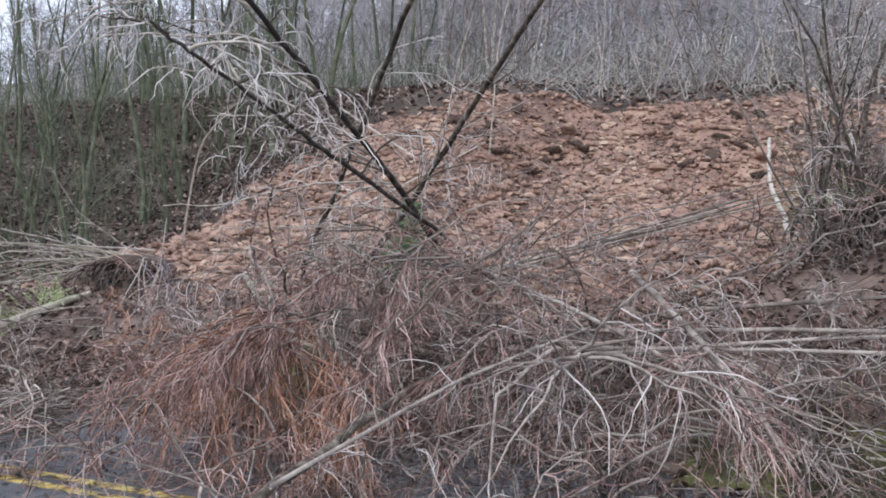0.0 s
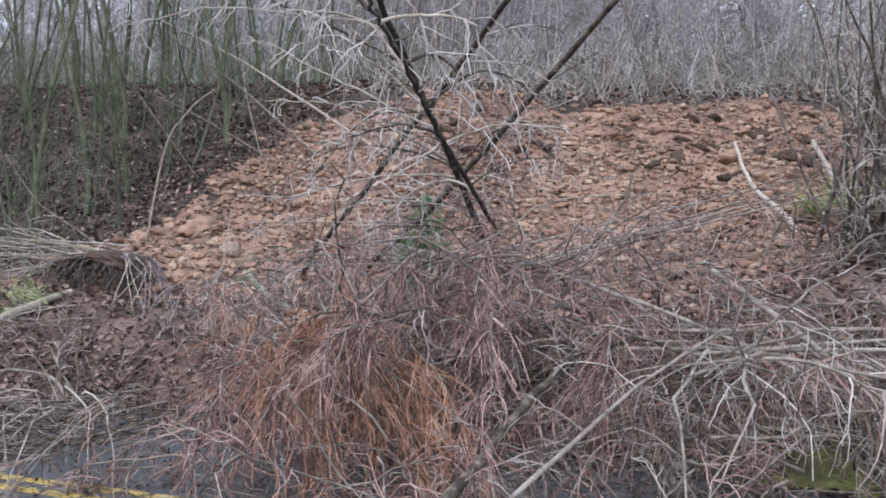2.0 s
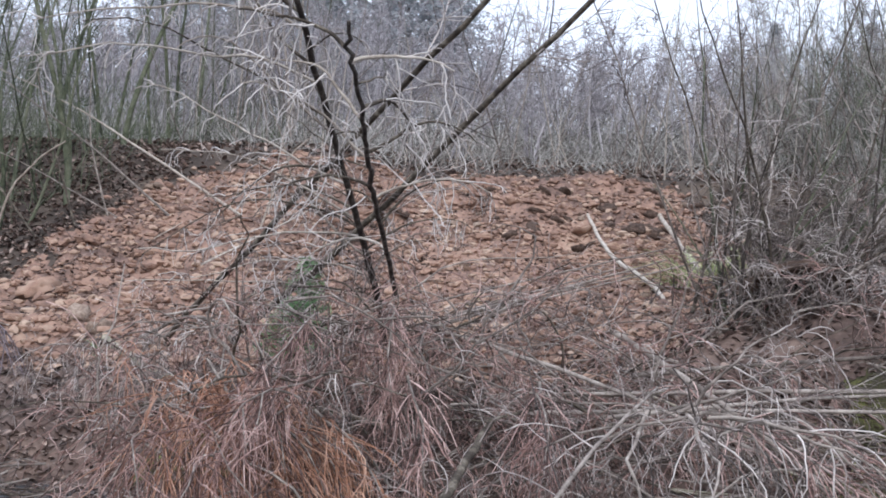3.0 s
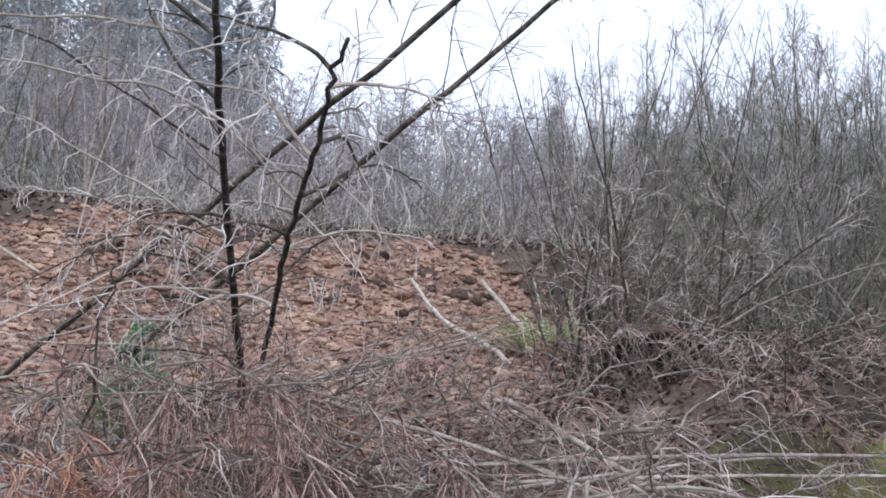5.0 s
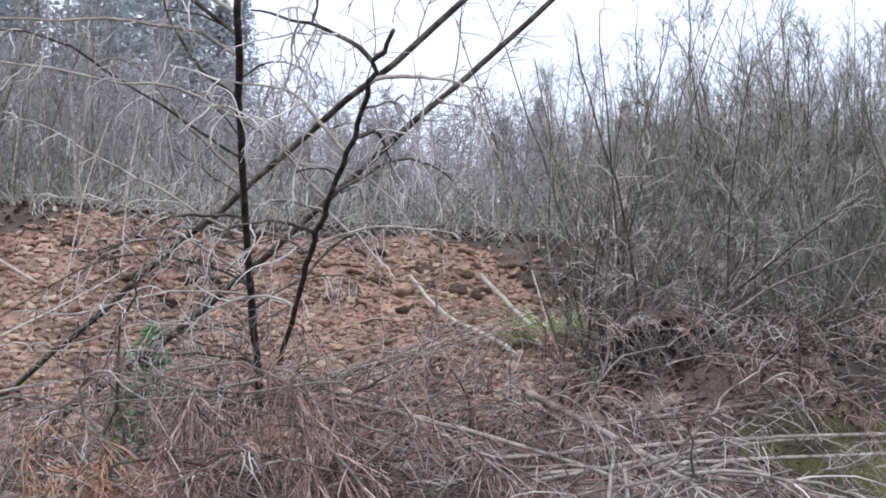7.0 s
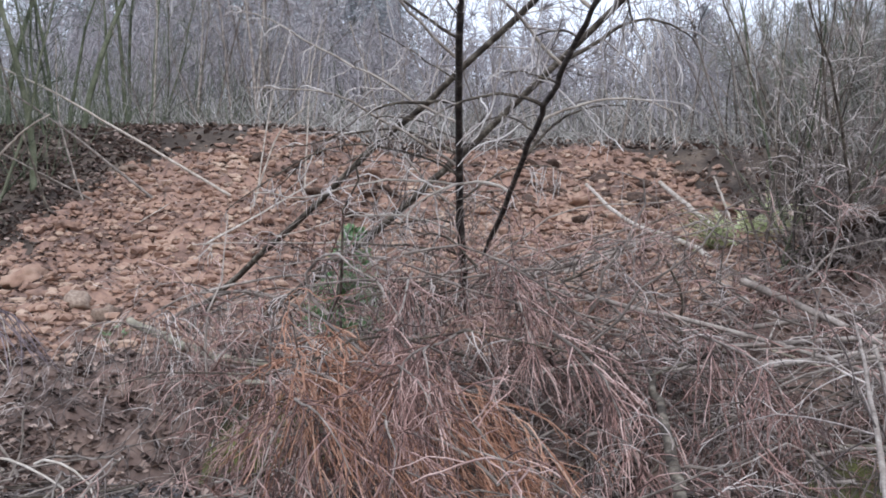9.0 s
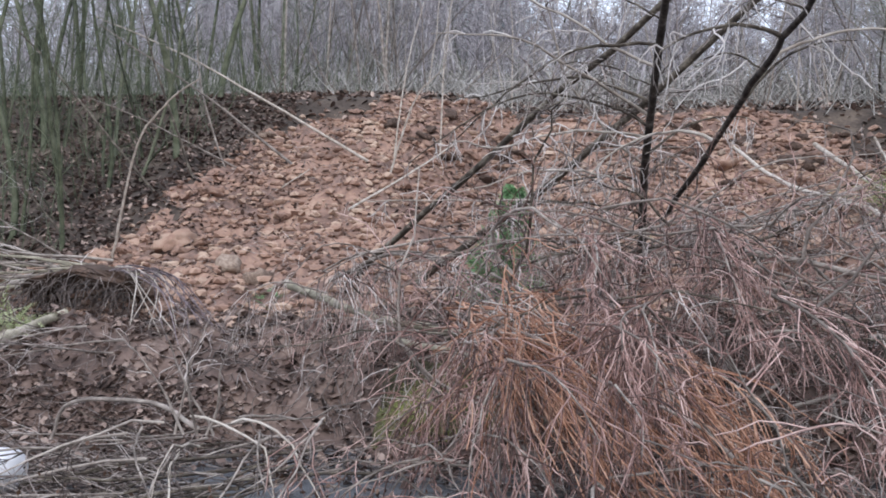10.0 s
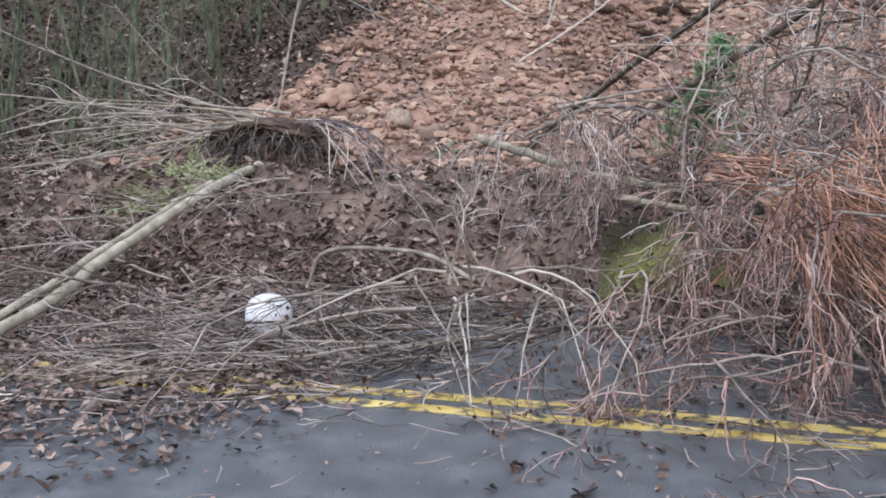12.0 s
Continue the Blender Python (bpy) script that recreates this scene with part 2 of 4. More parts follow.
def ground_z(x, y):
    """Height of the ground sheet: flat under the road, the slumped toe, the slope and the broken scarp."""
    yy = y + 1.9 * step01(2.0, -1.0, x) * step01(7.5, 10.0, y) * step01(24, 16, y)
    yy -= 0.5 * step01(1.0, 0.2, abs(x - 0.5)) * step01(4.5, 2.5, y)
    z = float(np.interp(yy, P_Y, P_Z))
    k = slide_amount(x, y)
    z += 0.62 * step01(4.3, 6.2, x) * step01(2.6, 4.6, y) * step01(12.5, 8.5, y)
    z += 0.5 * step01(5.6, 7.4, x) * step01(2.4, 3.3, y) * step01(6.2, 4.2, y)
    z -= 0.32 * math.exp(-((x + 2.45) ** 2) / 0.4 - (y - 4.95) ** 2 / 0.14)
    if y > 2.2:
        out = step01(-3.2, -6.5, x)
        z = z * (1 - 0.28 * out * step01(14, 8, y)) - 0.25 * out * step01(2.4, 4, y) * step01(14, 8, y)
        amp = 0.05 + 0.16 * k
        rough = noise.fractal((x * 0.8, y * 0.8, 0.3), 1.0, 2.0, 4) * amp + noise.fractal((x * 3.3, y * 3.3, 5.3), 0.8, 2.1, 4) * 0.085 * (0.35 + k)
        z += rough * step01(2.3, 3.4, y)
    return z


def ground():
    xs = np.unique(np.concatenate([np.linspace(-160, -14, 18), np.linspace(-14, -6, 20), np.linspace(-6, 11, 200), np.linspace(11, 30, 40), np.linspace(30, 160, 14)]))
    ys = np.unique(np.concatenate([np.linspace(-120, 1.5, 16), np.linspace(1.5, 15.8, 170), np.linspace(15.8, 40, 45), np.linspace(40, 200, 14)]))
    v = [(x, y, ground_z(x, y)) for y in ys for x in xs]
    nx, ny = len(xs), len(ys)
    i, j = np.meshgrid(np.arange(nx - 1), np.arange(ny - 1))
    o = j * nx + i
    q = np.stack([o, o + 1, o + nx + 1, o + nx], -1).reshape(-1, 4)
    me = mesh_from("ground", v, q, M_SOIL)
    me.materials.append(M_FLOOR)
    cx = np.array([(v[a[0]][0] + v[a[2]][0]) / 2 for a in q])
    cy = np.array([(v[a[0]][1] + v[a[2]][1]) / 2 for a in q])
    me.materials.append(M_TOE)
    idx = [1 if slide_amount(x, y) < 0.5 else 2 if y < 5.2 + 0.9 * noise.noise((x * 0.9, y * 0.9, 2.0)) + 0.5 * step01(4, 6, x) else 0 for x, y in zip(cx, cy)]
    if len(me.polygons) == len(idx):
        me.polygons.foreach_set("material_index", idx)
    ob = new("ground", me)
    return tagged(ob, "bare reddish landslide soil running into brown leaf-covered forest floor", "ground", kind="structure")


M_TOE = material("wet_toe_soil", [(0.25, (0.055, 0.04, 0.034)), (0.5, (0.15, 0.105, 0.088)), (0.8, (0.29, 0.215, 0.175))], 1.6, 0.8, 0.9, 18, patch=0.5)
M_FLOOR = material("forest_floor", [(0.2, (0.024, 0.02, 0.017)), (0.5, (0.075, 0.059, 0.049)), (0.75, (0.155, 0.122, 0.096))], 1.2, 0.95, 0.7, 16, patch=0.5)
ground()


def slab(name, x0, x1, y0, y1, z0, z1, mat, label, category):
    bm = bmesh.new()
    bmesh.ops.create_cube(bm, size=1)
    bmesh.ops.scale(bm, vec=(x1 - x0, y1 - y0, z1 - z0), verts=bm.verts)
    bmesh.ops.translate(bm, vec=((x0 + x1) / 2, (y0 + y1) / 2, (z0 + z1) / 2), verts=bm.verts)
    me = bpy.data.meshes.new(name)
    bm.to_mesh(me)
    bm.free()
    me.materials.append(mat)
    ob = new(name, me)
    return tagged(ob, label, category, kind="structure")


slab("road", -150, 150, -5.6, 4.0, -0.3, 0.0, M_ASPHALT, "damp blue-grey asphalt road half buried by the slide", "road")
slab("line_near", -150, 150, -0.05, 0.05, -0.004, 0.004, M_PAINT, "worn yellow centre line painted on the asphalt", "road marking")
slab("line_far", -150, 150, 0.15, 0.25, -0.004, 0.004, M_PAINT, "worn yellow centre line painted on the asphalt", "road marking")


def surface_z(x, y):
    return max(ground_z(x, y), 0.004 if y < 4.0 else -9)


# ---- trees and brush ----


def thing(name, label, category, group="", at=(0, 0, 0)):
    ob = new(name)
    ob.empty_display_size = 0.2
    ob.location = at
    return tagged(ob, label, category, group)


def spread(rng, axis, angle):
    """A way that leaves axis by an angle, at a random turn about it."""
    axis = unit(axis)
    r = unit(np.cross(axis, rng.normal(0, 1, 3)))
    return math.cos(angle) * axis + math.sin(angle) * r


def side_shoots(rng, tubes, line, r_line, count, length, r, droop, depth, spread_deg=(30, 65), bias=None, floor=None, frm=0.15, bend=0.16, steps=6):
    """Shoots along a line, with finer shoots on them down to depth 0."""
    n = len(line)
    for _ in range(count):
        u = rng.uniform(frm, 1.0) * (n - 1)
        i = min(n - 2, int(u))
        p = line[i] + (line[i + 1] - line[i]) * (u - i)
        axis = line[i + 1] - line[i]
        way = spread(rng, axis, radians(rng.uniform(*spread_deg)))
        if bias is not None:
            way = unit(way + np.asarray(bias))
        fade = 1.0 - 0.55 * u / (n - 1)
        ln = length * rng.uniform(0.45, 1.15) * fade
        sub = wander(rng, p, way, ln, steps, droop, bend, floor)
        tubes.add(sub, r * (0.55 + 0.45 * fade), r * 0.45)
        if depth > 0:
            side_shoots(rng, tubes, sub, r, max(2, min(5, int(count * 0.35))), length * 0.42, r * 0.6, droop * 1.2, depth - 1, spread_deg, bias, floor, 0.2, bend * 1.1, max(3, steps - 2))


PIECE = {"fallen saplings": ("fallen_sapling", "fallen tree"), "twig fans": ("twig_fan", "fallen tree"), "splayed shrub": ("splayed_shrub", "shrub"), "stick sprays": ("stick_spray", "sticks"), "upright shoots": ("broken_shrub", "shrub"), "drooping branches": ("drooping_branch", "branch"), "swept stems": ("swept_stem", "branch"), "arching brush": ("brush_branch", "branch"), "arching branches": ("fallen_branch", "branch")}


def fallen(seed, base, way, length, r, mats, label, shoots=26, shoot_len=1.1, droop=0.5, depth=1, bias=None, bend=0.1, twig_r=0.0045, stem_droop=0.35, frm=0.2, floor=True, group="fallen saplings", steps=9, angle=(22, 60), kink=0.3):
    """A felled sapling: a tapered stem with its brush of shoots."""
    rng = np.random.default_rng(seed)
    fl = surface_z if floor else None
    root = thing(PIECE[group][0], label, PIECE[group][1], group, base)
    line = wander(rng, (0, 0, 0), way, length, steps, stem_droop, bend, (lambda x, y: fl(x + base[0], y + base[1]) - base[2]) if fl else None)
    loc = (lambda x, y: fl(x + base[0], y + base[1]) - base[2]) if fl else None
    t = Tubes(6)
    t.add(line, r, r * 0.25)
    part_mesh("stem", t.mesh("stem", mats[0]), root)
    t = Tubes(3)
    side_shoots(rng, t, line, r, shoots, shoot_len, twig_r, droop, depth, angle, bias, loc, frm, max(kink, bend))
    tagged(part_mesh("crown", t.mesh("crown", mats[1]), root), kind="stuff")
    return root


def pole(seed, ctrl, r0, r1, mat, name, label, category="fallen tree", twigs=0, twig_len=0.6, twig_mat=None, twig_r=0.005, droop=0.4, bias=None, depth=1, frm=0.3, angle=(30, 70), group=""):
    """A single bare stem through a few points, with side shoots."""
    rng = np.random.default_rng(seed)
    base = np.asarray(ctrl[0], float)
    line = smooth_line(np.asarray(ctrl, float) - base)
    line[1:-1] += rng.normal(0, r0 * 0.2, line[1:-1].shape)
    root = thing(name, label, category, group, base)
    t = Tubes(8)
    t.add(line, r0, r1)
    part_mesh("stem", t.mesh("stem", mat), root)
    if twigs:
        t = Tubes(3)
        side_shoots(rng, t, line, r0, twigs, twig_len, twig_r, droop, depth, angle, bias, None, frm)
        tagged(part_mesh("crown", t.mesh("crown", twig_mat or mat), root), kind="stuff")
    return root


# standing thicket: a few kinds of sapling, copied


def sapling_kind(seed, height, r, bark, twig, label, shoots=34, shoot_len=1.1, lean=0.08, frm=0.25, depth=1, twig_r=0.006, up=0.55):
    rng = np.random.default_rng(seed)
    root = thing("sapling", label, "tree", "standing saplings")
    line = wander(rng, (0, 0, -0.15), (rng.normal(0, lean), rng.normal(0, lean), 1), height, 10, 0, 0.07)
    t = Tubes(5)
    t.add(line, r, r * 0.2)
    part_mesh("trunk", t.mesh("trunk", bark), root)
    t = Tubes(3)
    side_shoots(rng, t, line, r, int(shoots * 0.82), shoot_len, twig_r, -0.1, depth, (25, 60), (0, 0, up * 0.5), None, frm, 0.2, 3)
    tagged(part_mesh("crown", t.mesh("crown", twig), root), kind="stuff")
    return root


def conifer_kind(seed, height, spread_r, label):
    """A conifer: drooping boughs set with many small flat sprays."""
    rng = np.random.default_rng(seed)
    root = thing("conifer", label, "tree", "dark conifers")
    t = Tubes(6)
    trunk = wander(rng, (0, 0, -0.2), (0, 0, 1), height, 8, 0, 0.02)
    t.add(trunk, 0.08, 0.005)
    part_mesh("trunk", t.mesh("trunk", M_BARK_GREY), root)
    v, q, n = [], [], 0
    for _ in range(620):
        u = rng.uniform(0.08, 1.0) ** 0.8
        z, a = u * height, rng.uniform(0, 2 * math.pi)
        reach = spread_r * (1.03 - u) * rng.uniform(0.45, 1.2) + 0.08
        for k in range(10):
            f0 = rng.uniform(0.05, 1.0)
            base = np.array([math.cos(a) * reach * f0, math.sin(a) * reach * f0, z - reach * f0 * f0 * 0.35 + rng.normal(0, 0.08)])
            b = a + rng.normal(0, 0.7)
            d = np.array([math.cos(b), math.sin(b), rng.normal(-0.3, 0.35)]) * rng.uniform(0.12, 0.28) * (0.4 + 0.8 * (1 - u))
            w = np.array([-math.sin(b), math.cos(b), rng.normal(0, 0.8)]) * rng.uniform(0.025, 0.06)
            v += [base - w * 0.4, base + d * 0.5 - w, base + d, base + d * 0.5 + w]
            q.append((n, n + 1, n + 2, n + 3))
            n += 4
    # crown takes the pale colour that has the mist painted in
    part_mesh("crown", mesh_from("crown", v, q, M_NEEDLE_HAZE, False), root)
    return root


def alder_clump(seed, stems, height, bark, twig, label):
    """Several thin stems that rise from one foot and spread into fine twigs."""
    rng = np.random.default_rng(seed)
    root = thing("alder_clump", label, "shrub", "alder thicket")
    t = Tubes(3)
    for _ in range(stems):
        foot = np.array([rng.normal(0, 0.16), rng.normal(0, 0.16), -0.1])
        line = wander(rng, foot, (rng.normal(0, 0.3), rng.normal(0, 0.3), 1), height * rng.uniform(0.6, 1.05), 9, -0.2, 0.1)
        s = Tubes(5)
        s.add(line, rng.uniform(0.012, 0.026), 0.005)
        part_mesh("stem", s.mesh("stem", bark), root)
        side_shoots(rng, t, line, 0.02, 22, 0.95, 0.0062, -0.1, 1, (25, 60), (0, 0, 0.25), None, 0.12, 0.22, 4)
    tagged(part_mesh("crown", t.mesh("crown", twig), root), kind="stuff")
    return root


KINDS = [
    sapling_kind(11, 6.2, 0.035, M_BARK_GREY, M_TWIG_HAZE, "slender bare grey sapling in the hillside thicket", 28, 1.3),
    sapling_kind(12, 7.5, 0.05, M_BARK_GREY, M_TWIG_FAR, "tall bare grey-brown sapling in the hillside thicket", 34, 1.5),
    sapling_kind(13, 5.2, 0.026, M_BARK_PALE, M_TWIG_HAZE, "thin pale-stemmed bare sapling above the scarp", 24, 0.9),
    sapling_kind(14, 6.8, 0.045, M_BARK_MOSS, M_TWIG_GREEN, "mossy greenish bare sapling on the dark forest floor", 34, 1.2, frm=0.12, twig_r=0.008),
    sapling_kind(15, 5.0, 0.03, M_BARK_MOSS, M_TWIG_GREEN, "low greenish brushy sapling in the undergrowth", 40, 1.0, 0.2, 0.04, twig_r=0.008),
    sapling_kind(18, 7.6, 0.058, M_BARK_MOSS, M_TWIG_GREEN, "straight mossy young tree on the dark forest floor", 20, 1.2, 0.04, frm=0.45, twig_r=0.007),
    sapling_kind(16, 5.0, 0.025, M_BARK_BROWN, M_TWIG_BROWN, "brown brushy young alder in the thicket", 42, 1.0, 0.16, 0.06, twig_r=0.007),
    sapling_kind(17, 5.6, 0.03, M_BARK_GREY, M_TWIG_BROWN, "grey-brown brushy young alder in the thicket", 42, 1.1, 0.16, 0.06, twig_r=0.007),
]
CON = [conifer_kind(21, 9.5, 2.5, "conifer behind the bare thicket, needles painted pale with haze"), conifer_kind(22, 12.0, 2.9, "tall conifer behind the bare thicket, needles painted pale with haze")]


CLUMPS = [
    alder_clump(23, 5, 4.6, M_BARK_BROWN, M_TWIG_HAZE, "brown many-stemmed bare alder clump in the thicket"),
    alder_clump(24, 4, 5.2, M_BARK_GREY, M_TWIG_HAZE, "grey many-stemmed bare alder clump in the thicket"),
    alder_clump(25, 6, 4.2, M_BARK_MOSS, M_TWIG_HAZE, "mossy many-stemmed bare alder clump in the thicket"),
    alder_clump(26, 4, 4.8, M_BARK_GREY, M_TWIG_GREEN, "greenish many-stemmed bare alder clump in the thicket"),
]


def plant(kinds, rng, x, y, s0=0.8, s1=1.2, tilt=5):
    k = kinds[rng.integers(len(kinds))]
    s = rng.uniform(s0, s1)
    m = pose(x, y, ground_z(x, y), rng.normal(0, tilt), rng.normal(0, tilt), rng.uniform(0, 360)) @ Matrix.Diagonal((s, s, s, 1))
    c = copy_thing(k, m)
    c.scale = (s, s, s)
    return c


def thicket():
    rng = np.random.default_rng(5)
    low, tall, straight = KINDS[4], KINDS[3], KINDS[5]
    # left floor: greenish stems standing close together, straighter and thicker at the back
    for _ in range(96):
        y = 7.0 + 13 * rng.random() ** 1.3
        x = -5.2 + 0.42 * max(0, y - 7.5) - 10.5 * rng.random() ** 1.3
        plant([straight, straight, tall, tall, low] if x < -4 else [KINDS[0], KINDS[7], CLUMPS[1]], rng, x, y, 0.75, 1.15, 3)
    # above the scarp: pale thin stems leaning every way
    for _ in range(58):
        x = rng.uniform(-3, 11)
        y = rng.uniform(15.4 - 2.0 * step01(2.0, -1.5, x), 20)
        plant([KINDS[2], KINDS[2], KINDS[0], KINDS[7]], rng, x, y, 0.45, 0.78, 14)
    # right: dense alder thicket, low in front and rising with the bank
    for _ in range(105):
        y = 5.9 + 12 * rng.random() ** 1.2
        x = 8.9 + 0.05 * y + 10 * rng.random() ** 1.4
        plant(CLUMPS, rng, x, y, 0.72, 1.12, 7)
    for _ in range(58):
        plant(CLUMPS + [KINDS[6], KINDS[7]], rng, rng.uniform(10.8, 23), rng.uniform(11, 20), 1.0, 1.35, 6)
    for _ in range(30):
        plant(CLUMPS, rng, rng.uniform(14, 27), rng.uniform(14, 24), 1.25, 1.6, 5)
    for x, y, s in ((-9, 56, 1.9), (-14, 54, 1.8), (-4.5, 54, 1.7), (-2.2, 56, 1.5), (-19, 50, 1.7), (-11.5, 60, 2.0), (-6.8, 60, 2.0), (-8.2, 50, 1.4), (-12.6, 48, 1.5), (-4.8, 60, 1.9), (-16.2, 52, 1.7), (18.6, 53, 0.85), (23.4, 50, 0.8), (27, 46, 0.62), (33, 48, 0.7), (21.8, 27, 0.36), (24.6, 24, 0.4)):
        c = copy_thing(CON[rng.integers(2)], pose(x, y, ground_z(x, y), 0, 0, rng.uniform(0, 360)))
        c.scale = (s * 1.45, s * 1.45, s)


thicket()
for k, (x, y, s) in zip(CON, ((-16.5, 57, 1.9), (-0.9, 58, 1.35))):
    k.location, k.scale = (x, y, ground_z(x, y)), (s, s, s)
for n, k in enumerate(KINDS + CLUMPS):
    k.matrix_basis = pose(-14 + 3.2 * n, 30 + (n % 3), ground_z(-14 + 3.2 * n, 30 + (n % 3)))


def far_woods():
    """Hillside woods behind the thicket: bare stems and their fine crowns, joined."""
    rng = np.random.default_rng(6)
    stems, twigs = Tubes(3), Tubes(3)
    for n in range(1250):
        y = rng.uniform(19, 48) if n < 670 else rng.uniform(44, 62)
        x = rng.uniform(-1.05, 0.85) * (y + 5) + 3
        h = rng.uniform(3.2, 5.6) * (1.0 if y < 27 else 1.25 if x < 0.5 else 0.78)
        if n >= 760:
            # dense woods on the skyline
            x, h = rng.uniform(-0.7, 0.95) * y, rng.uniform(5.0, 8.4)
        elif n >= 670:
            # taller trees on the left crest, in front of the conifers
            y = rng.uniform(32, 47)
            x = rng.uniform(-0.62, -0.04) * y
            h = rng.uniform(6.0, 9.5)
        g = ground_z(x, y)
        line = wander(rng, (x, y, g - 0.2), (rng.normal(0, 0.14), rng.normal(0, 0.14), 1), h, 5, 0, 0.1)
        stems.add(line, rng.uniform(0.022, 0.05), 0.008)
        for _ in range(20):
            u = rng.uniform(0.12, 1.0) ** 0.8
            p = line[0] + (line[-1] - line[0]) * u
            a = rng.uniform(0, 6.28)
            ln = rng.uniform(0.5, 1.4) * (1.25 - u)
            e = np.array([math.cos(a) * 0.9, math.sin(a) * 0.9, rng.uniform(0.15, 0.9)]) * ln
            m = p + e * 0.5 + rng.normal(0, 0.08, 3)
            twigs.add([p, m, p + e], 0.013 if n < 760 else 0.024, 0.006 if n < 760 else 0.014)
            for _ in range(3):
                twigs.add([m, m + e * 0.3 + rng.normal(0, 0.25, 3)], 0.009 if n < 760 else 0.02, 0.006 if n < 760 else 0.012)
    # low scrub that hides the floor behind the scarp
    scrub = Tubes(3)
    for n in range(11000):
        y = rng.uniform(14.8, 30) if n < 5000 else rng.uniform(24, 62)
        x = rng.uniform(-1.0, 0.85) * (y + 5) + 3
        if slide_amount(x, y) > 0.2:
            continue
        p = np.array([x, y, ground_z(x, y) - 0.03])
        k = 1.0 if n < 5000 else 2.2
        e = np.array([rng.normal(0, 0.5), rng.normal(0, 0.5), rng.uniform(0.2, 1.0)]) * k
        scrub.add([p, p + e * 0.5 + rng.normal(0, 0.1, 3), p + e * (1, 1, 0.9)], 0.012 * k, 0.005 * k)
    tagged(new("scrub", scrub.mesh("scrub", M_TWIG_HAZE)), "low bare grey-brown scrub on the hillside", "undergrowth", kind="stuff")
    green = Tubes(3)
    for n in range(1300):
        y = rng.uniform(6.5, 19)
        x = -5.6 + 0.42 * max(0, y - 7.5) - 13 * rng.random()
        p = np.array([x, y, ground_z(x, y) - 0.03])
        e = np.array([rng.normal(0, 0.3), rng.normal(0, 0.3), 0.4 + 2.0 * rng.random() ** 2])
        green.add([p, p + e * 0.5 + rng.normal(0, 0.1, 3), p + e], 0.009, 0.004)
        m = p + e * 0.55
        green.add([m, m + e * 0.3 + rng.normal(0, 0.2, 3)], 0.006, 0.003)
    tagged(new("undergrowth", green.mesh("undergrowth", M_TWIG_GREEN)), "thin greenish shoots of undergrowth on the forest floor", "undergrowth", kind="stuff")
    # stems and crowns both wear the mist-paled far colour
    tagged(new("far_woods", stems.mesh("far_woods", M_TWIG_FAR)), "bare grey stems of the woods climbing the hillside", "woods", kind="stuff")
    tagged(new("far_crowns", twigs.mesh("far_crowns", M_TWIG_FAR)), "fine bare grey crowns of the hillside woods", "woods", kind="stuff")


far_woods()


# ---- leaning stems over the slide ----


def leaning_tree(seed, ctrl, r0, r1, limbs, label, limb_mat, left=0.7, long=1.5, kink=0.02):
    """A leaning stem whose long crooked limbs angle up and outwards, their tips sagging into zigzag shoots."""
    rng = np.random.default_rng(seed)
    base = np.asarray(ctrl[0], float)
    line = smooth_line(np.asarray(ctrl, float) - base)
    line[1:-1:2] += rng.normal(0, kink, line[1:-1:2].shape) * (1, 0.5, 0.5)
    root = thing("leaning_tree", label, "tree", "", base)
    t = Tubes(8)
    t.add(line, r0, r1)
    part_mesh("trunk", t.mesh("trunk", M_BARK_DARK), root)
    for k in range(limbs):
        u = (0.16 + 0.8 * k / limbs) * (len(line) - 1)
        p = line[int(u)]
        sgn = -1 if rng.random() < left else 1
        main = k % 3 != 2
        ln = long * (rng.uniform(0.85, 1.45) if main else rng.uniform(0.3, 0.6)) * (1.0 if sgn < 0 else 0.75) * (1.1 - 0.45 * k / limbs)
        way = (sgn * 0.9, rng.normal(-0.05, 0.35), rng.uniform(0.35, 0.95))
        limb = wander(rng, p, way, ln, 14, rng.uniform(0.5, 1.3), 0.14)
        t = Tubes(5)
        t.add(limb, rng.uniform(0.0095, 0.013) if main else 0.006, 0.0035)
        lo = part_mesh("limb", t.mesh("limb", limb_mat if k % 3 == 0 else M_BARK_BROWN), root)
        t = Tubes(3)
        side_shoots(rng, t, limb, 0.01, rng.integers(6, 11) if main else 4, 0.5, 0.006, 1.3, 1, (35, 75), (0, 0, -0.2), None, 0.25, 0.3, 8)
        tagged(part_mesh("shoot", t.mesh("shoot", M_TWIG_PALE), lo), kind="stuff")
    return root


leaning_tree(31, [(3.0, 3.6, 1.35), (2.98, 3.3, 1.7), (2.95, 2.75, 2.08), (2.94, 2.15, 2.4), (2.93, 1.11, 2.9), (2.95, 0.2, 3.3), (2.98, -0.58, 3.65), (3.0, -1.2, 3.95)], 0.036, 0.012, 36, "dark-barked young tree leaning out over the brush", M_BARK_PALE, 0.74, 1.55, 0.005)
leaning_tree(34, [(3.15, 3.14, 1.77), (3.31, 1.16, 2.21), (3.38, 0.34, 2.38), (3.44, -0.23, 2.5), (3.52, -0.94, 2.65), (3.57, -1.37, 2.74)], 0.02, 0.008, 14, "thin crooked dark stem leaning out over the brush", M_BARK_PALE, 0.5, 0.75, 0.016)
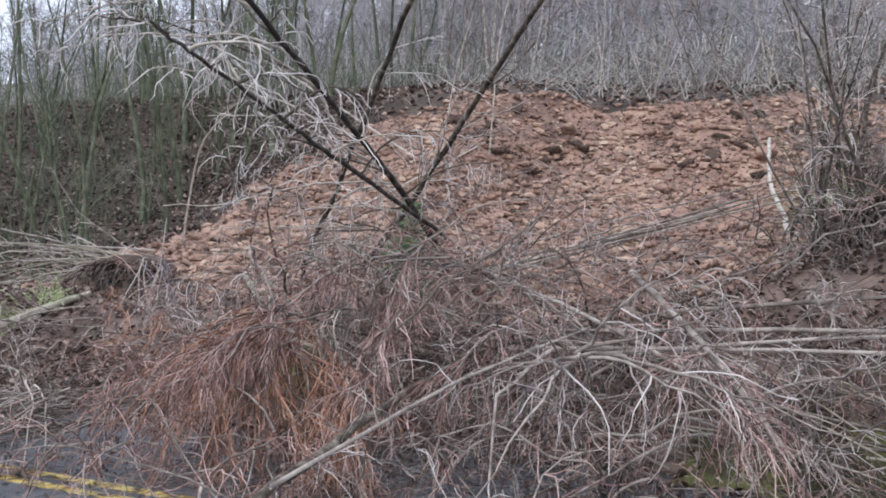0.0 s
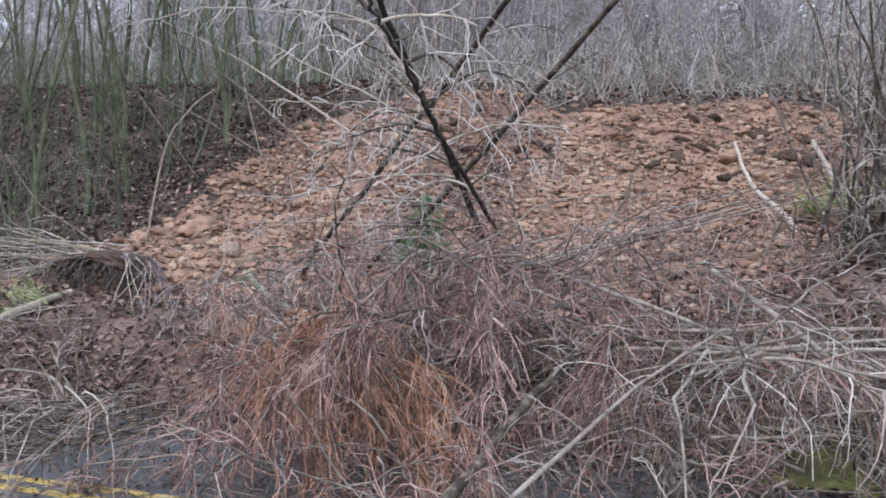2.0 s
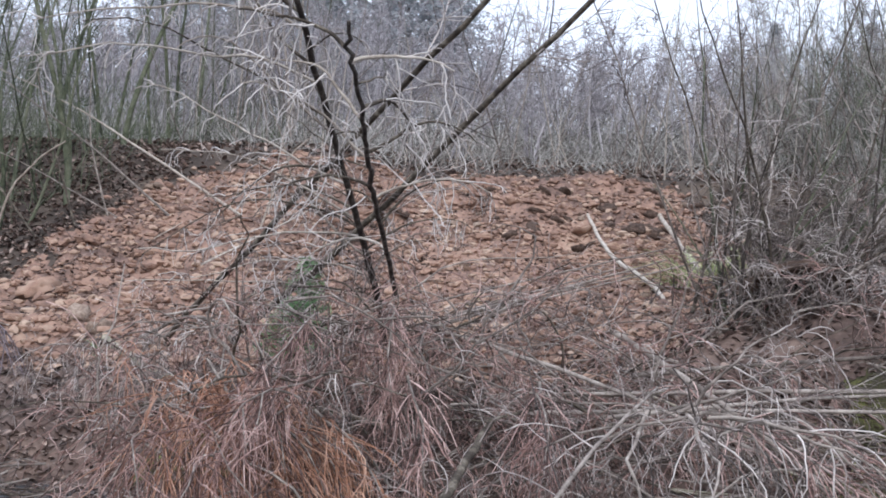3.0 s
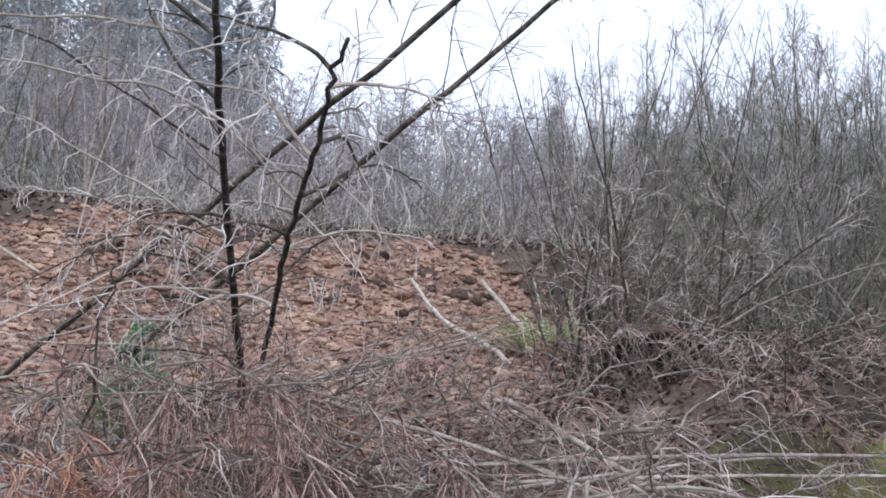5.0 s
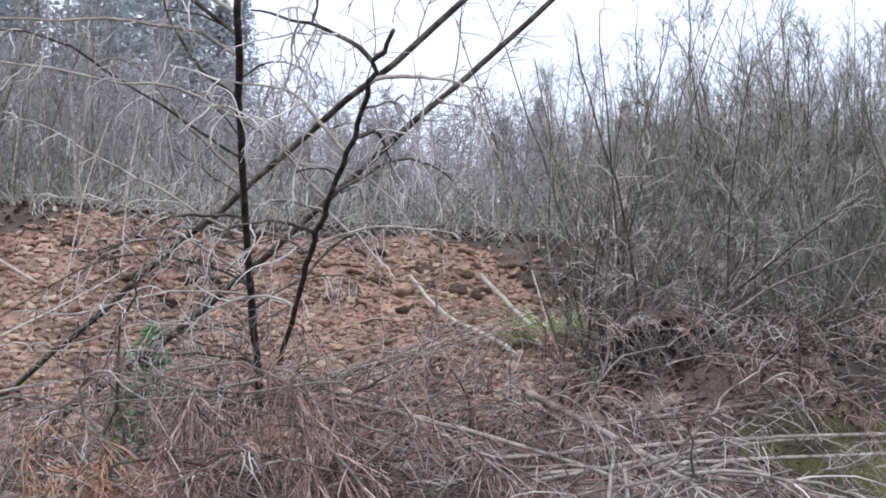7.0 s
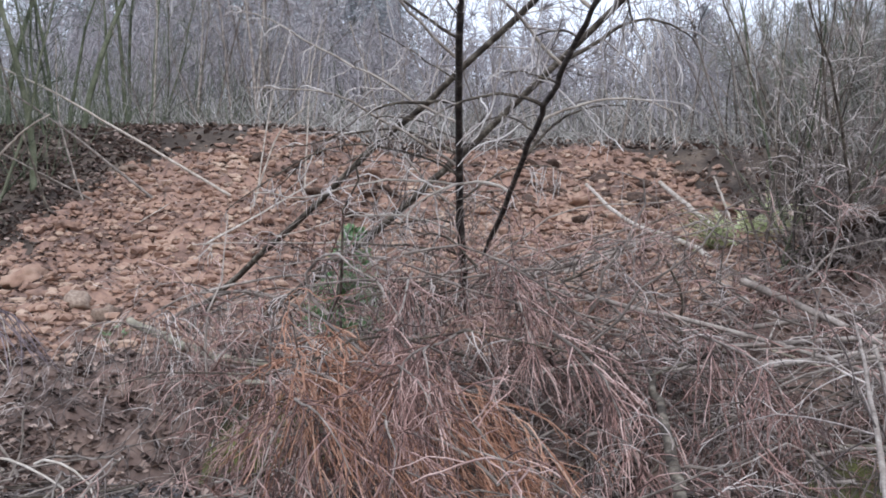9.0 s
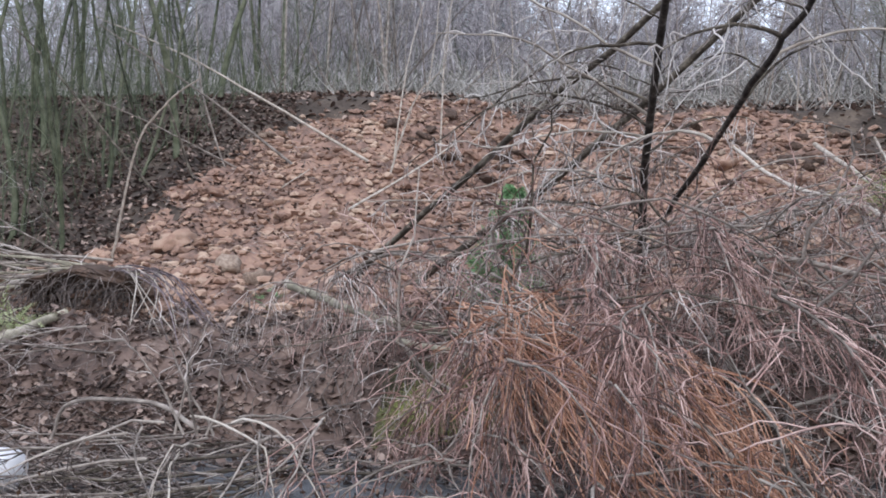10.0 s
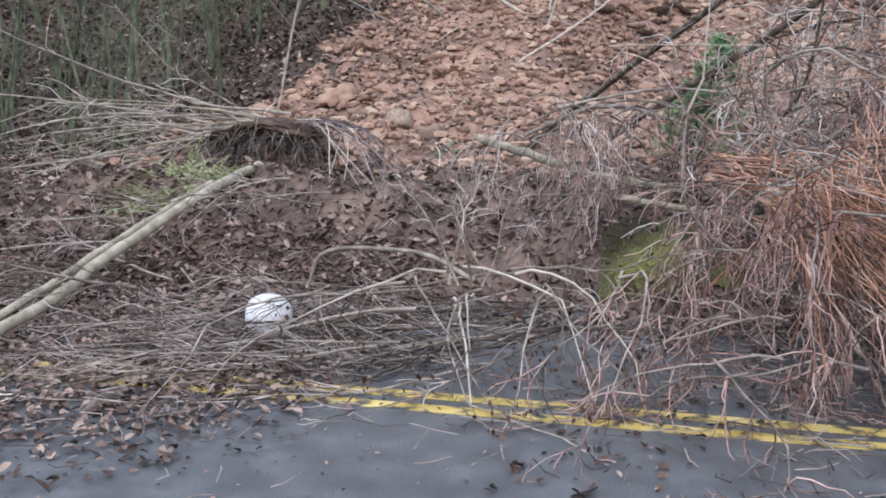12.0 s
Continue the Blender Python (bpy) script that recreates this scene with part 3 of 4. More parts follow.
pole(32, [(0.1, 5.7, 1.15), (0.42, 5.1, 1.36), (2.1, 3.1, 2.45), (3.8, 1.0, 3.5), (5.0, -0.3, 4.3)], 0.036, 0.014, M_BARK_BROWN, "leaning_pole", "long dark mossy stem leaning across the slide", "tree", 30, 1.1, M_TWIG_GREY, 0.008, 0.2, (0.4, 0, 0.1), 1, 0.35)
pole(33, [(0.9, 5.6, 1.25), (1.6, 4.9, 1.7), (2.7, 3.75, 2.43), (4.43, 2.2, 3.83), (5.6, 1.2, 4.75)], 0.045, 0.015, M_BARK_BROWN, "leaning_pole", "long dark mossy stem leaning across the slide", "tree", 34, 1.2, M_TWIG_GREY, 0.008, 0.2, (0.5, 0, 0.05), 1, 0.35)
# sticks and logs lying on the slide
pole(35, [(5.29, 12.4, 3.65), (5.5, 9.8, 2.75), (5.87, 7.14, 2.12), (5.95, 6.4, 1.75)], 0.03, 0.034, M_BARK_PALE, "fallen_pole", "pale bare pole slanting down the slide", group="fallen poles")
pole(36, [(6.58, 12.25, 3.67), (6.7, 10.4, 2.95), (6.8, 8.6, 2.3)], 0.04, 0.034, M_BARK_PALE, "fallen_pole", "short pale broken pole on the slide", group="fallen poles")
pole(37, [(7.55, 12.29, 3.78), (7.4, 11.2, 3.2), (7.3, 10.5, 2.8)], 0.02, 0.02, M_BARK_PALE, "fallen_pole", "short pale broken pole on the slide", group="fallen poles")
pole(38, [(-2.2, 4.25, 0.92), (-2.22, 3.2, 0.7), (-2.2, 2.1, 0.42), (-2.1, 1.0, 0.14), (-2.0, 0.2, 0.06)], 0.043, 0.035, M_LOG, "log", "grey-green bare log sliding off the bank to the road", "log")
pole(39, [(-2.45, 3.8, 0.76), (-2.42, 3.0, 0.58), (-2.4, 1.9, 0.3), (-2.36, 0.9, 0.06)], 0.034, 0.028, M_LOG, "log", "thinner grey bare log lying beside another", "log")
pole(40, [(-0.25, 4.83, 1.22), (0.22, 4.3, 1.1), (0.62, 3.85, 1.0), (1.16, 3.6, 0.89), (2.15, 3.4, 0.79), (3.1, 3.3, 0.64)], 0.042, 0.026, M_LOG, "log", "bare grey-brown log lying along the toe of the slide", "log", 5, 0.5, M_TWIG_GREY, 0.005, 0.8)
pole(46, [(1.1, 3.3, 0.78), (1.7, 3.05, 0.7), (2.3, 2.85, 0.58), (3.0, 2.7, 0.5)], 0.026, 0.018, M_LOG, "log", "thinner grey bare log lying below another at the toe", "log")
pole(41, [(-3.4, 7.5, 1.45), (-3.33, 7.45, 1.75), (-3.05, 7.4, 2.97), (-2.63, 7.4, 3.55), (-2.2, 7.3, 3.8)], 0.022, 0.009, M_BARK_PALE, "bent_sapling", "thin pale sapling bent over in an arch", "tree")
pole(42, [(0.2, 4.7, 1.25), (0.9, 4.3, 1.5), (1.55, 3.9, 1.35), (2.15, 3.4, 1.05), (3.0, 2.4, 0.62), (3.4, 1.7, 0.4)], 0.02, 0.01, M_BARK_GREY, "arched_branch", "grey bare branch arched over the log", "branch", 14, 0.6, M_TWIG_PALE, 0.0055, 1.4, (0, -0.1, -0.6), 1, 0.1)
pole(43, [(0.5, 4.6, 1.5), (1.4, 4.4, 1.65), (2.3, 4.2, 1.55), (2.6, 4.0, 1.4)], 0.014, 0.007, M_BARK_GREY, "arched_branch", "grey bare branch arched over the log", "branch", 10, 0.6, M_TWIG_PALE, 0.005, 1.4, (0, -0.1, -0.6), 1, 0.1)
pole(44, [(-0.55, 1.2, 0.3), (-0.4, 1.15, 0.52), (0.15, 1.0, 0.55), (0.5, 0.8, 0.45)], 0.01, 0.014, M_BARK_GREY, "bent_stick", "thin dark bent stick over the asphalt", "branch")
pole(45, [(-0.4, 8.0, 2.2), (0.3, 9.3, 2.9), (0.7, 10.5, 3.45)], 0.018, 0.012, M_BARK_PALE, "fallen_pole", "thin pale pole lying up the slide", group="fallen poles")


def root_mat(at, wide, seed):
    """A torn mat of roots and dark soil, tipped up like a lip over a hollow."""
    rng = np.random.default_rng(seed)
    root = thing("root_mat", "torn dark root mat overhanging the bank", "roots", "", at)
    bm = bmesh.new()
    bmesh.ops.create_icosphere(bm, subdivisions=4, radius=1)
    for v in bm.verts:
        c = v.co.copy()
        k = 1 + 0.3 * noise.noise(c * 1.7) + 0.18 * noise.noise(c * 5.0)
        v.co = Vector((c.x * 0.68 * k * wide, c.y * 0.42 * k, c.z * 0.13 * k + 0.26 - 0.2 * c.x * c.x))
        if c.z < 0:
            v.co.z += 0.16 * (1 - min(1, c.length_squared)) + 0.1 * (1 - abs(c.x)) - 0.02
    me = bpy.data.meshes.new("mat")
    bm.to_mesh(me)
    bm.free()
    me.materials.append(M_DARKSOIL)
    part_mesh("soil", me, root)
    t = Tubes(3)
    for _ in range(170):
        a = rng.uniform(-0.66, 0.66) * wide
        p = (a, rng.uniform(-0.42, -0.2), 0.24 - 0.3 * a * a + rng.normal(0, 0.06))
        t.add(wander(rng, p, (rng.normal(0, 0.5), -0.7, rng.uniform(-0.6, 0.4)), rng.uniform(0.2, 0.65), 6, 1.6, 0.25), 0.005, 0.002)
    tagged(part_mesh("root_fringe", t.mesh("root_fringe", M_TWIG_BROWN), root), kind="stuff")


M_DARKSOIL = material("dark_root_soil", [(0.25, (0.03, 0.02, 0.016)), (0.5, (0.085, 0.058, 0.045)), (0.8, (0.19, 0.13, 0.1))], 4, 0.95, 0.9, 30)
root_mat((-2.5, 5.35, 1.0), 1.0, 88)
root_mat((7.0, 4.75, surface_z(7.0, 4.75) + 0.12), 0.8, 89)
# a spray of saplings tipped over at the left edge of the slide
for n, (ctrl, r, bark) in enumerate((
    ([(-0.68, 10.6, 3.6), (-2.37, 10.7, 4.16), (-3.93, 10.9, 5.04), (-5.73, 11.2, 5.85)], 0.026, M_BARK_PALE),
    ([(-1.85, 10.3, 3.3), (-3.55, 10.5, 4.37), (-5.41, 10.8, 5.57)], 0.024, M_BARK_GREY),
    ([(-3.54, 9.6, 2.3), (-5.83, 10.0, 4.71), (-6.57, 10.2, 5.38)], 0.024, M_BARK_BROWN),
    ([(-4.75, 9.0, 1.7), (-6.21, 9.3, 3.1)], 0.022, M_BARK_BROWN),
    ([(-3.31, 10.0, 2.7), (-4.21, 10.2, 4.96), (-4.52, 10.4, 5.86)], 0.022, M_BARK_BROWN),
    ([(-2.9, 10.4, 2.8), (-3.5, 10.6, 4.4), (-3.75, 10.9, 5.9)], 0.02, M_BARK_GREY),
    ([(-0.32, 10.4, 3.15), (0.06, 10.5, 4.14), (0.47, 10.7, 4.68)], 0.02, M_BARK_PALE),
    ([(-2.13, 9.4, 2.4), (-1.46, 9.9, 2.98)], 0.015, M_BARK_PALE),
    ([(-2.65, 10.2, 3.0), (-4.32, 10.3, 3.83), (-6.02, 10.5, 4.5)], 0.014, M_BARK_GREY),
    ([(-0.36, 11.0, 3.3), (-0.2, 11.2, 4.8), (0.05, 11.4, 6.0)], 0.015, M_BARK_PALE),
    ([(0.3, 11.8, 4.2), (0.35, 12.0, 5.5), (0.5, 12.2, 6.6)], 0.016, M_BARK_PALE),
)):
    x, y, z = ctrl[0]
    ctrl[0] = (x, y, min(z, ground_z(x, y) + 0.02))
    pole(60 + n, ctrl, r, r * 0.4, bark, "tilted_sapling", "slender bare sapling tilted at the edge of the slide", "tree", 10 if r > 0.015 else 4, 0.8, M_TWIG_HAZE, 0.005, 0, None, 1, 0.35, group="tilted saplings")
# long thin poles in a sheaf across the middle of the slide
rngp = np.random.default_rng(77)
for n in range(9):
    o = rngp.normal(0, 0.16, 3)
    x0, x1 = 2.6 + rngp.normal(0, 0.5), 5.7 + rngp.normal(0, 0.4)
    p0 = np.array([x0, 5.9 + o[0], surface_z(x0, 5.9) + 0.25 + 0.1 * rngp.random()])
    p1 = np.array([x1, 7.0 + o[1], surface_z(x1, 7.0) + 0.45 + 0.2 * rngp.random()])
    pole(80 + n, [p0, (p0 + p1) / 2 + (0, 0, 0.05 * o[2]), p1], 0.016, 0.009, M_BARK_GREY, "fallen_pole", "thin straight bare pole lying in a sheaf on the slide", group="fallen poles")
# long poles at the toe on the right
for n, (a, b, r) in enumerate((((4.0, 2.5, 1.0), (9.2, 2.8, 1.25), 0.022), ((4.3, 2.3, 0.92), (9.6, 2.5, 1.1), 0.018), ((4.9, 2.0, 0.95), (8.4, 3.4, 1.2), 0.016), ((5.0, 2.55, 1.55), (6.3, 1.0, 0.55), 0.028), ((3.6, 2.9, 1.5), (6.2, 1.3, 0.7), 0.02), ((5.2, 3.2, 1.2), (10.5, 4.2, 1.7), 0.02), ((4.24, -1.3, 0.66), (5.1, 0.9, 1.25), 0.012), ((3.75, -0.95, 0.32), (4.1, 1.5, 0.95), 0.034))):
    a, b = np.array(a), np.array(b)
    pole(95 + n, [a, (a + b) / 2 + (0, 0, 0.06), b], r, r * 0.6, M_BARK_GREY if n < 7 else M_BARK_BROWN, "fallen_pole", "long bare grey pole lying in the brush at the road edge", "fallen tree", 14, 0.9, M_TWIG_GREY, 0.005, 0.5, (0, -0.3, -0.1), 1, 0.2, group="fallen poles")


# ---- the brush over the road ----
BROWN = (M_BARK_BROWN, M_TWIG_BROWN)
RED, ORANGE, GREY, PALE = (M_BARK_GREY, M_TWIG_RED), (M_BARK_GREY, M_TWIG_ORANGE), (M_BARK_GREY, M_TWIG_GREY), (M_BARK_PALE, M_TWIG_PALE)

for n in range(26):
    x, y = rngp.uniform(5.3, 7.4), rngp.uniform(2.0, 3.3)
    z = surface_z(x, y) + rngp.uniform(0.3, 0.65)
    e = np.array([x + rngp.uniform(0.9, 2.6), y - rngp.uniform(0.3, 1.3), 0])
    e[2] = max(0.05, surface_z(e[0], e[1]) + 0.05)
    a = np.array([x, y, z])
    pole(900 + n, [a, a * 0.5 + e * 0.5 + (0, 0, rngp.uniform(0.02, 0.16)), e], rngp.uniform(0.007, 0.014), 0.004, (M_BARK_GREY, M_BARK_BROWN, M_LOG)[n % 3], "fallen_pole", "thin bare stick raking down over the road shoulder", "branch", 7, 0.7, (M_TWIG_BROWN, M_TWIG_RED)[n % 2], 0.0045, 0.3, (0.3, -0.25, -0.15), 0, 0.25, group="fallen poles")


def brush():
    rng = np.random.default_rng(9)
    # the tangled mass from the middle to the right, piled to chest height
    for n in range(135):
        x = 0.2 + 6.5 * rng.random() ** 0.9
        y = rng.uniform(1.3, 4.6)
        if y < 2.9 and x < 1.7:
            y += 1.7
        top = 1.75 if 1.8 < x < 4.4 else 1.4 if x < 5.6 else 1.1
        z = max(surface_z(x, y) + 0.08, rng.uniform(0.25, top) * (0.55 + 0.12 * y))
        way = (rng.normal(0.0, 1.0), rng.normal(-0.6, 0.6), rng.uniform(-0.2, 0.6))
        pick = rng.random()
        if x < 1.9 and pick > 0.4 or x < 1.65:
            continue
        mats, lab = (RED, "fallen sapling with a tangle of fine reddish twigs") if pick < 0.55 else (GREY, "fallen sapling with a tangle of fine grey twigs") if pick < 0.8 else (BROWN, "fallen sapling with a tangle of dark brown twigs")
        fallen(200 + n, (x, y, z), way, rng.uniform(1.0, 2.1), rng.uniform(0.008, 0.017), mats, lab, 12, 0.7, 0.7, 1, (0, -0.12, 0.0), 0.3, 0.0058, 0.6, 0.1, angle=(30, 85))
    for n in range(16):
        x, y = rng.uniform(2.0, 4.0), rng.uniform(2.3, 3.3)
        fallen(850 + n, (x, y, rng.uniform(1.1, 1.65)), (rng.normal(0, 1.0), rng.normal(-0.4, 0.6), rng.uniform(0.0, 0.7)), rng.uniform(0.8, 1.5), 0.01, (RED, GREY, BROWN)[n % 3], ("fallen sapling with a tangle of fine reddish twigs", "fallen sapling with a tangle of fine grey twigs", "fallen sapling with a tangle of dark brown twigs")[n % 3], 10, 0.6, 0.9, 1, (0, -0.1, -0.1), 0.28, 0.0056, 0.8, 0.1, angle=(30, 80))
    for n in range(14):
        x, y = 3.0 + rng.normal(0, 0.5), rng.uniform(2.7, 3.3)
        fallen(880 + n, (x, y, rng.uniform(1.35, 1.72)), (rng.normal(0, 0.9), rng.normal(-0.5, 0.4), rng.uniform(0.1, 0.7)), rng.uniform(0.7, 1.3), 0.009, (RED, GREY)[n % 2], ("fallen sapling with a tangle of fine reddish twigs", "fallen sapling with a tangle of fine grey twigs")[n % 2], 11, 0.6, 1.3, 1, (0, -0.15, -0.35), 0.28, 0.0052, 1.2, 0.1, angle=(30, 80))
    # thin reddish brush that thins out over the toe
    for n in range(21):
        far = n % 3 == 0
        x, y = (rng.uniform(0.9, 1.8), rng.uniform(3.0, 4.4)) if far else (rng.uniform(1.35, 2.2), rng.uniform(0.9, 2.6))
        z = surface_z(x, y) + (rng.uniform(0.15, 0.5) if far else rng.uniform(0.3, 0.9))
        fallen(920 + n, (x, y, z), (rng.normal(-0.3, 0.7), rng.normal(-0.6, 0.4), rng.uniform(-0.1, 0.5)), rng.uniform(0.8, 1.5), 0.008, RED if n % 4 else GREY, "sparse reddish sapling top arching over the toe" if n % 4 else "sparse grey sapling top arching over the toe", 8, 0.55, 0.9, 1, (0, -0.15, -0.3), 0.25, 0.0046, 0.8, 0.1, angle=(25, 75))
    # low brush beside the shrub and over the shoulder
    for n in range(46):
        x, y = rng.uniform(6.2, 11.2), rng.uniform(2.7, 5.6)
        if x > 7.3 and y < 3.9:
            y += 1.2
        z = surface_z(x, y) + rng.uniform(0.06, 0.45)
        fallen(800 + n, (x, y, z), (rng.normal(0.2, 1.0), rng.normal(-0.5, 0.5), rng.uniform(-0.05, 0.35)), rng.uniform(1.2, 2.4), rng.uniform(0.008, 0.016), (RED, BROWN, GREY)[n % 3], ("fallen sapling with fine reddish twigs by the shoulder", "fallen sapling with dark brown twigs by the shoulder", "fallen sapling with grey twigs by the shoulder")[n % 3], 9, 0.7, 0.5, 1, (0, -0.1, 0), 0.2, 0.0062, 0.5, 0.1, angle=(25, 70))
    # lower brush that reaches out over the centre line
    for n in range(46):
        x, y = rng.uniform(2.3, 7.2), rng.uniform(-1.2, 1.5)
        z = rng.uniform(0.1, 0.75) * (0.6 + 0.25 * max(0.0, y))
        way = (rng.normal(0.0, 1.0), rng.normal(-0.35, 0.6), rng.uniform(-0.1, 0.5))
        mats, lab = (RED, "fallen sapling top of fine reddish twigs on the road") if n % 3 else (GREY, "fallen sapling top of fine grey twigs on the road")
        fallen(700 + n, (x, y, z), way, rng.uniform(0.8, 1.7), rng.uniform(0.006, 0.012), mats, lab, 10, 0.6, 0.6, 1, (0, -0.1, 0.0), 0.25, 0.005, 0.7, 0.1, angle=(25, 75))
    for n in range(22):
        x, y = rng.uniform(1.2, 2.7), rng.uniform(-0.1, 1.5)
        fallen(750 + n, (x, y, rng.uniform(0.2, 0.6)), (rng.normal(-0.2, 0.7), rng.normal(-0.5, 0.4), 0.1), rng.uniform(0.7, 1.4), 0.007, RED, "thin reddish twigs reaching over the asphalt", 7, 0.5, 0.9, 1, (0, -0.1, -0.2), 0.22, 0.0048, 0.9, 0.1, angle=(25, 75))
    # long arching branches across the mass, with shoots hanging from them
    for n in range(58):
        x, y = rng.uniform(1.4, 6.7), rng.uniform(0.9, 4.2)
        if y < 2.6 and x < 2.0:
            y += 1.6
        z = max(surface_z(x, y) + 0.1, rng.uniform(0.3, 1.7 if x < 4.6 else 1.3))
        sgn = -1 if rng.random() < 0.5 else 1
        if x < 2.6:
            sgn = 1
        way = (sgn * 0.9, rng.normal(-0.35, 0.4), rng.uniform(0.0, 0.5))
        fallen(600 + n, (x, y, z), way, rng.uniform(1.4, 2.6), rng.uniform(0.006, 0.012), ((M_BARK_GREY, M_BARK_BROWN)[n % 2], (M_TWIG_RED, M_TWIG_GREY, M_TWIG_RED)[n % 3]), "long arching bare branch with shoots hanging from it", 9, 0.6, 0.8, 1, (0, -0.1, -0.45), 0.24, 0.0058, 0.6, 0.1, angle=(35, 85), group="arching branches")
    # reddish fans that hang to the road
    for n, (x, y, z, wx, ln, mats) in enumerate(((2.0, 1.9, 1.0, 0.15, 1.5, RED), (1.85, 2.6, 1.1, 0.0, 1.2, RED), (2.4, 1.8, 1.2, 0.2, 1.6, RED), (3.0, 1.7, 1.2, -0.3, 1.5, RED), (3.5, 1.5, 1.2, 0.2, 1.5, RED), (1.9, 2.4, 1.3, 0.55, 2.3, ORANGE), (1.8, 2.3, 1.2, 0.7, 2.2, ORANGE), (2.1, 2.3, 1.15, 0.45, 2.1, ORANGE), (2.4, 2.1, 1.0, 0.6, 1.8, ORANGE), (1.9, 2.2, 1.0, 0.8, 2.2, ORANGE), (2.2, 2.0, 0.9, 0.75, 2.0, ORANGE), (2.8, 1.8, 0.9, 0.5, 1.6, ORANGE), (4.4, 1.6, 1.2, 0.0, 1.6, RED), (5.6, 1.8, 1.1, 0.3, 1.5, RED), (2.6, 2.6, 1.6, -0.1, 1.4, RED), (3.2, 2.5, 1.7, 0.2, 1.4, RED))):
        fallen(300 + n, (x, y, z), (wx, -0.9, -0.1), ln, 0.012, mats, "drooping fan of fine orange-brown twigs" if mats is ORANGE else "drooping fan of fine red-brown twigs over the road", 24, 1.05, 0.6, 1, (wx * 0.6, -0.45, -0.2), 0.1, 0.0074 if mats is ORANGE else 0.0062, 0.6, 0.05, angle=(10, 42), group="twig fans", kink=0.17)
    # long orange strands swept together down to the road
    for n in range(4):
        root = thing("twig_fan", "long bright orange-brown twigs swept down over the road", "fallen tree", "twig fans", (1.75 + 0.08 * n, 2.0, 1.02))
        t = Tubes(4)
        for _ in range(13):
            a = rng.normal(0, 0.07, 3)
            e = np.array([1.15 + rng.normal(0, 0.4) - 0.12 * n, -2.5 + rng.normal(0, 0.35), -0.72 + rng.normal(0, 0.1)]) * rng.uniform(0.55, 1.0)
            b = a * 0.5 + e * 0.5 + (rng.normal(0, 0.06), rng.normal(0, 0.06), 0.13 + rng.normal(0, 0.05))
            line = smooth_line([a, b, e], 7)
            line[1:-1] += rng.normal(0, 0.008, line[1:-1].shape)
            t.add(line, 0.0065, 0.003)
            for _ in range(2):
                k = rng.integers(4, len(line) - 2)
                t.add(wander(rng, line[k], line[k + 1] - line[k] + rng.normal(0, 0.04, 3), rng.uniform(0.3, 0.7), 6, 0.5, 0.12), 0.004, 0.002)
        tagged(part_mesh("crown", t.mesh("crown", M_TWIG_ORANGE), root), kind="stuff")
    # fans of fine twigs hanging low over the centre line
    for n in range(8):
        x, y = 1.9 + 1.1 * rng.random(), rng.uniform(0.4, 1.3)
        mats = ORANGE if n == 5 else RED
        fallen(960 + n, (x, y, rng.uniform(0.75, 1.1)), (rng.normal(0.0, 0.3), -0.8, 0.15), rng.uniform(0.8, 1.3), 0.009, mats, "drooping fan of fine orange-brown twigs" if mats is ORANGE else "drooping fan of fine red-brown twigs over the road", 13, 0.75, 0.9, 1, (0, -0.25, -0.25), 0.16, 0.0052, 1.0, 0.05, angle=(20, 65), group="twig fans", kink=0.24)
    # the pale splayed shrub at the edge
    for n in range(8):
        fallen(330 + n, (5.15 + rng.normal(0, 0.15), 0.45 + rng.normal(0, 0.15), 1.15), (rng.normal(0, 1.0), rng.normal(-0.6, 0.4), rng.uniform(-0.2, 0.5)), rng.uniform(0.9, 1.7), 0.012, (M_BARK_GREY, M_TWIG_BROWN if n % 2 else M_TWIG_GREY), "splayed grey shrub top hanging over the road", 6, 0.75, 1.0, 1, (0, -0.1, -0.35), 0.26, 0.0068, 0.9, 0.1, angle=(20, 60), group="splayed shrub")
    # flat grey sticks over the road on the other side
    for n in range(34):
        x, y = 0.35 + rng.normal(0, 0.45), 1.2 + rng.normal(0, 0.5)
        fallen(350 + n, (x, y, rng.uniform(0.05, 0.3)), (-1.0, max(-1.2, min(0.3, rng.normal(-0.6, 0.45))), rng.normal(-0.08, 0.05)), rng.uniform(1.1, 2.2), rng.uniform(0.006, 0.011), BROWN if n % 2 else GREY, "flat spray of thin grey-brown sticks on the asphalt", 9, 0.7, 0.1, 1, (-0.5, -0.4, 0.0), 0.1, 0.005, 0.1, 0.1, group="stick sprays", kink=0.2, angle=(12, 40))
    for n in range(22):
        x, y = rng.uniform(-4.2, -1.2), rng.uniform(1.2, 3.6)
        fallen(380 + n, (x, y, surface_z(x, y) + rng.uniform(0.05, 0.3)), (rng.normal(-0.8, 0.4), rng.normal(-0.3, 0.4), 0.05), rng.uniform(1.2, 2.2), rng.uniform(0.007, 0.013), BROWN if n % 2 else GREY, "flat spray of thin grey-brown sticks at the road edge", 10, 0.7, 0.25, 1, (-0.2, -0.2, 0), 0.1, 0.005, 0.25, 0.1, group="stick sprays", kink=0.2)
    # small shrub standing on the asphalt edge
    for n in range(5):
        fallen(410 + n, (0.45 + rng.normal(0, 0.08), 0.8, 0.42), (rng.normal(0, 0.4), -0.15, 1.0), rng.uniform(0.5, 0.9), 0.008, (M_BARK_GREY, M_TWIG_GREY), "thin upright shoots of a broken shrub", 6, 0.3, 0.1, 1, None, 0.14, 0.004, 0, 0.3, group="upright shoots")
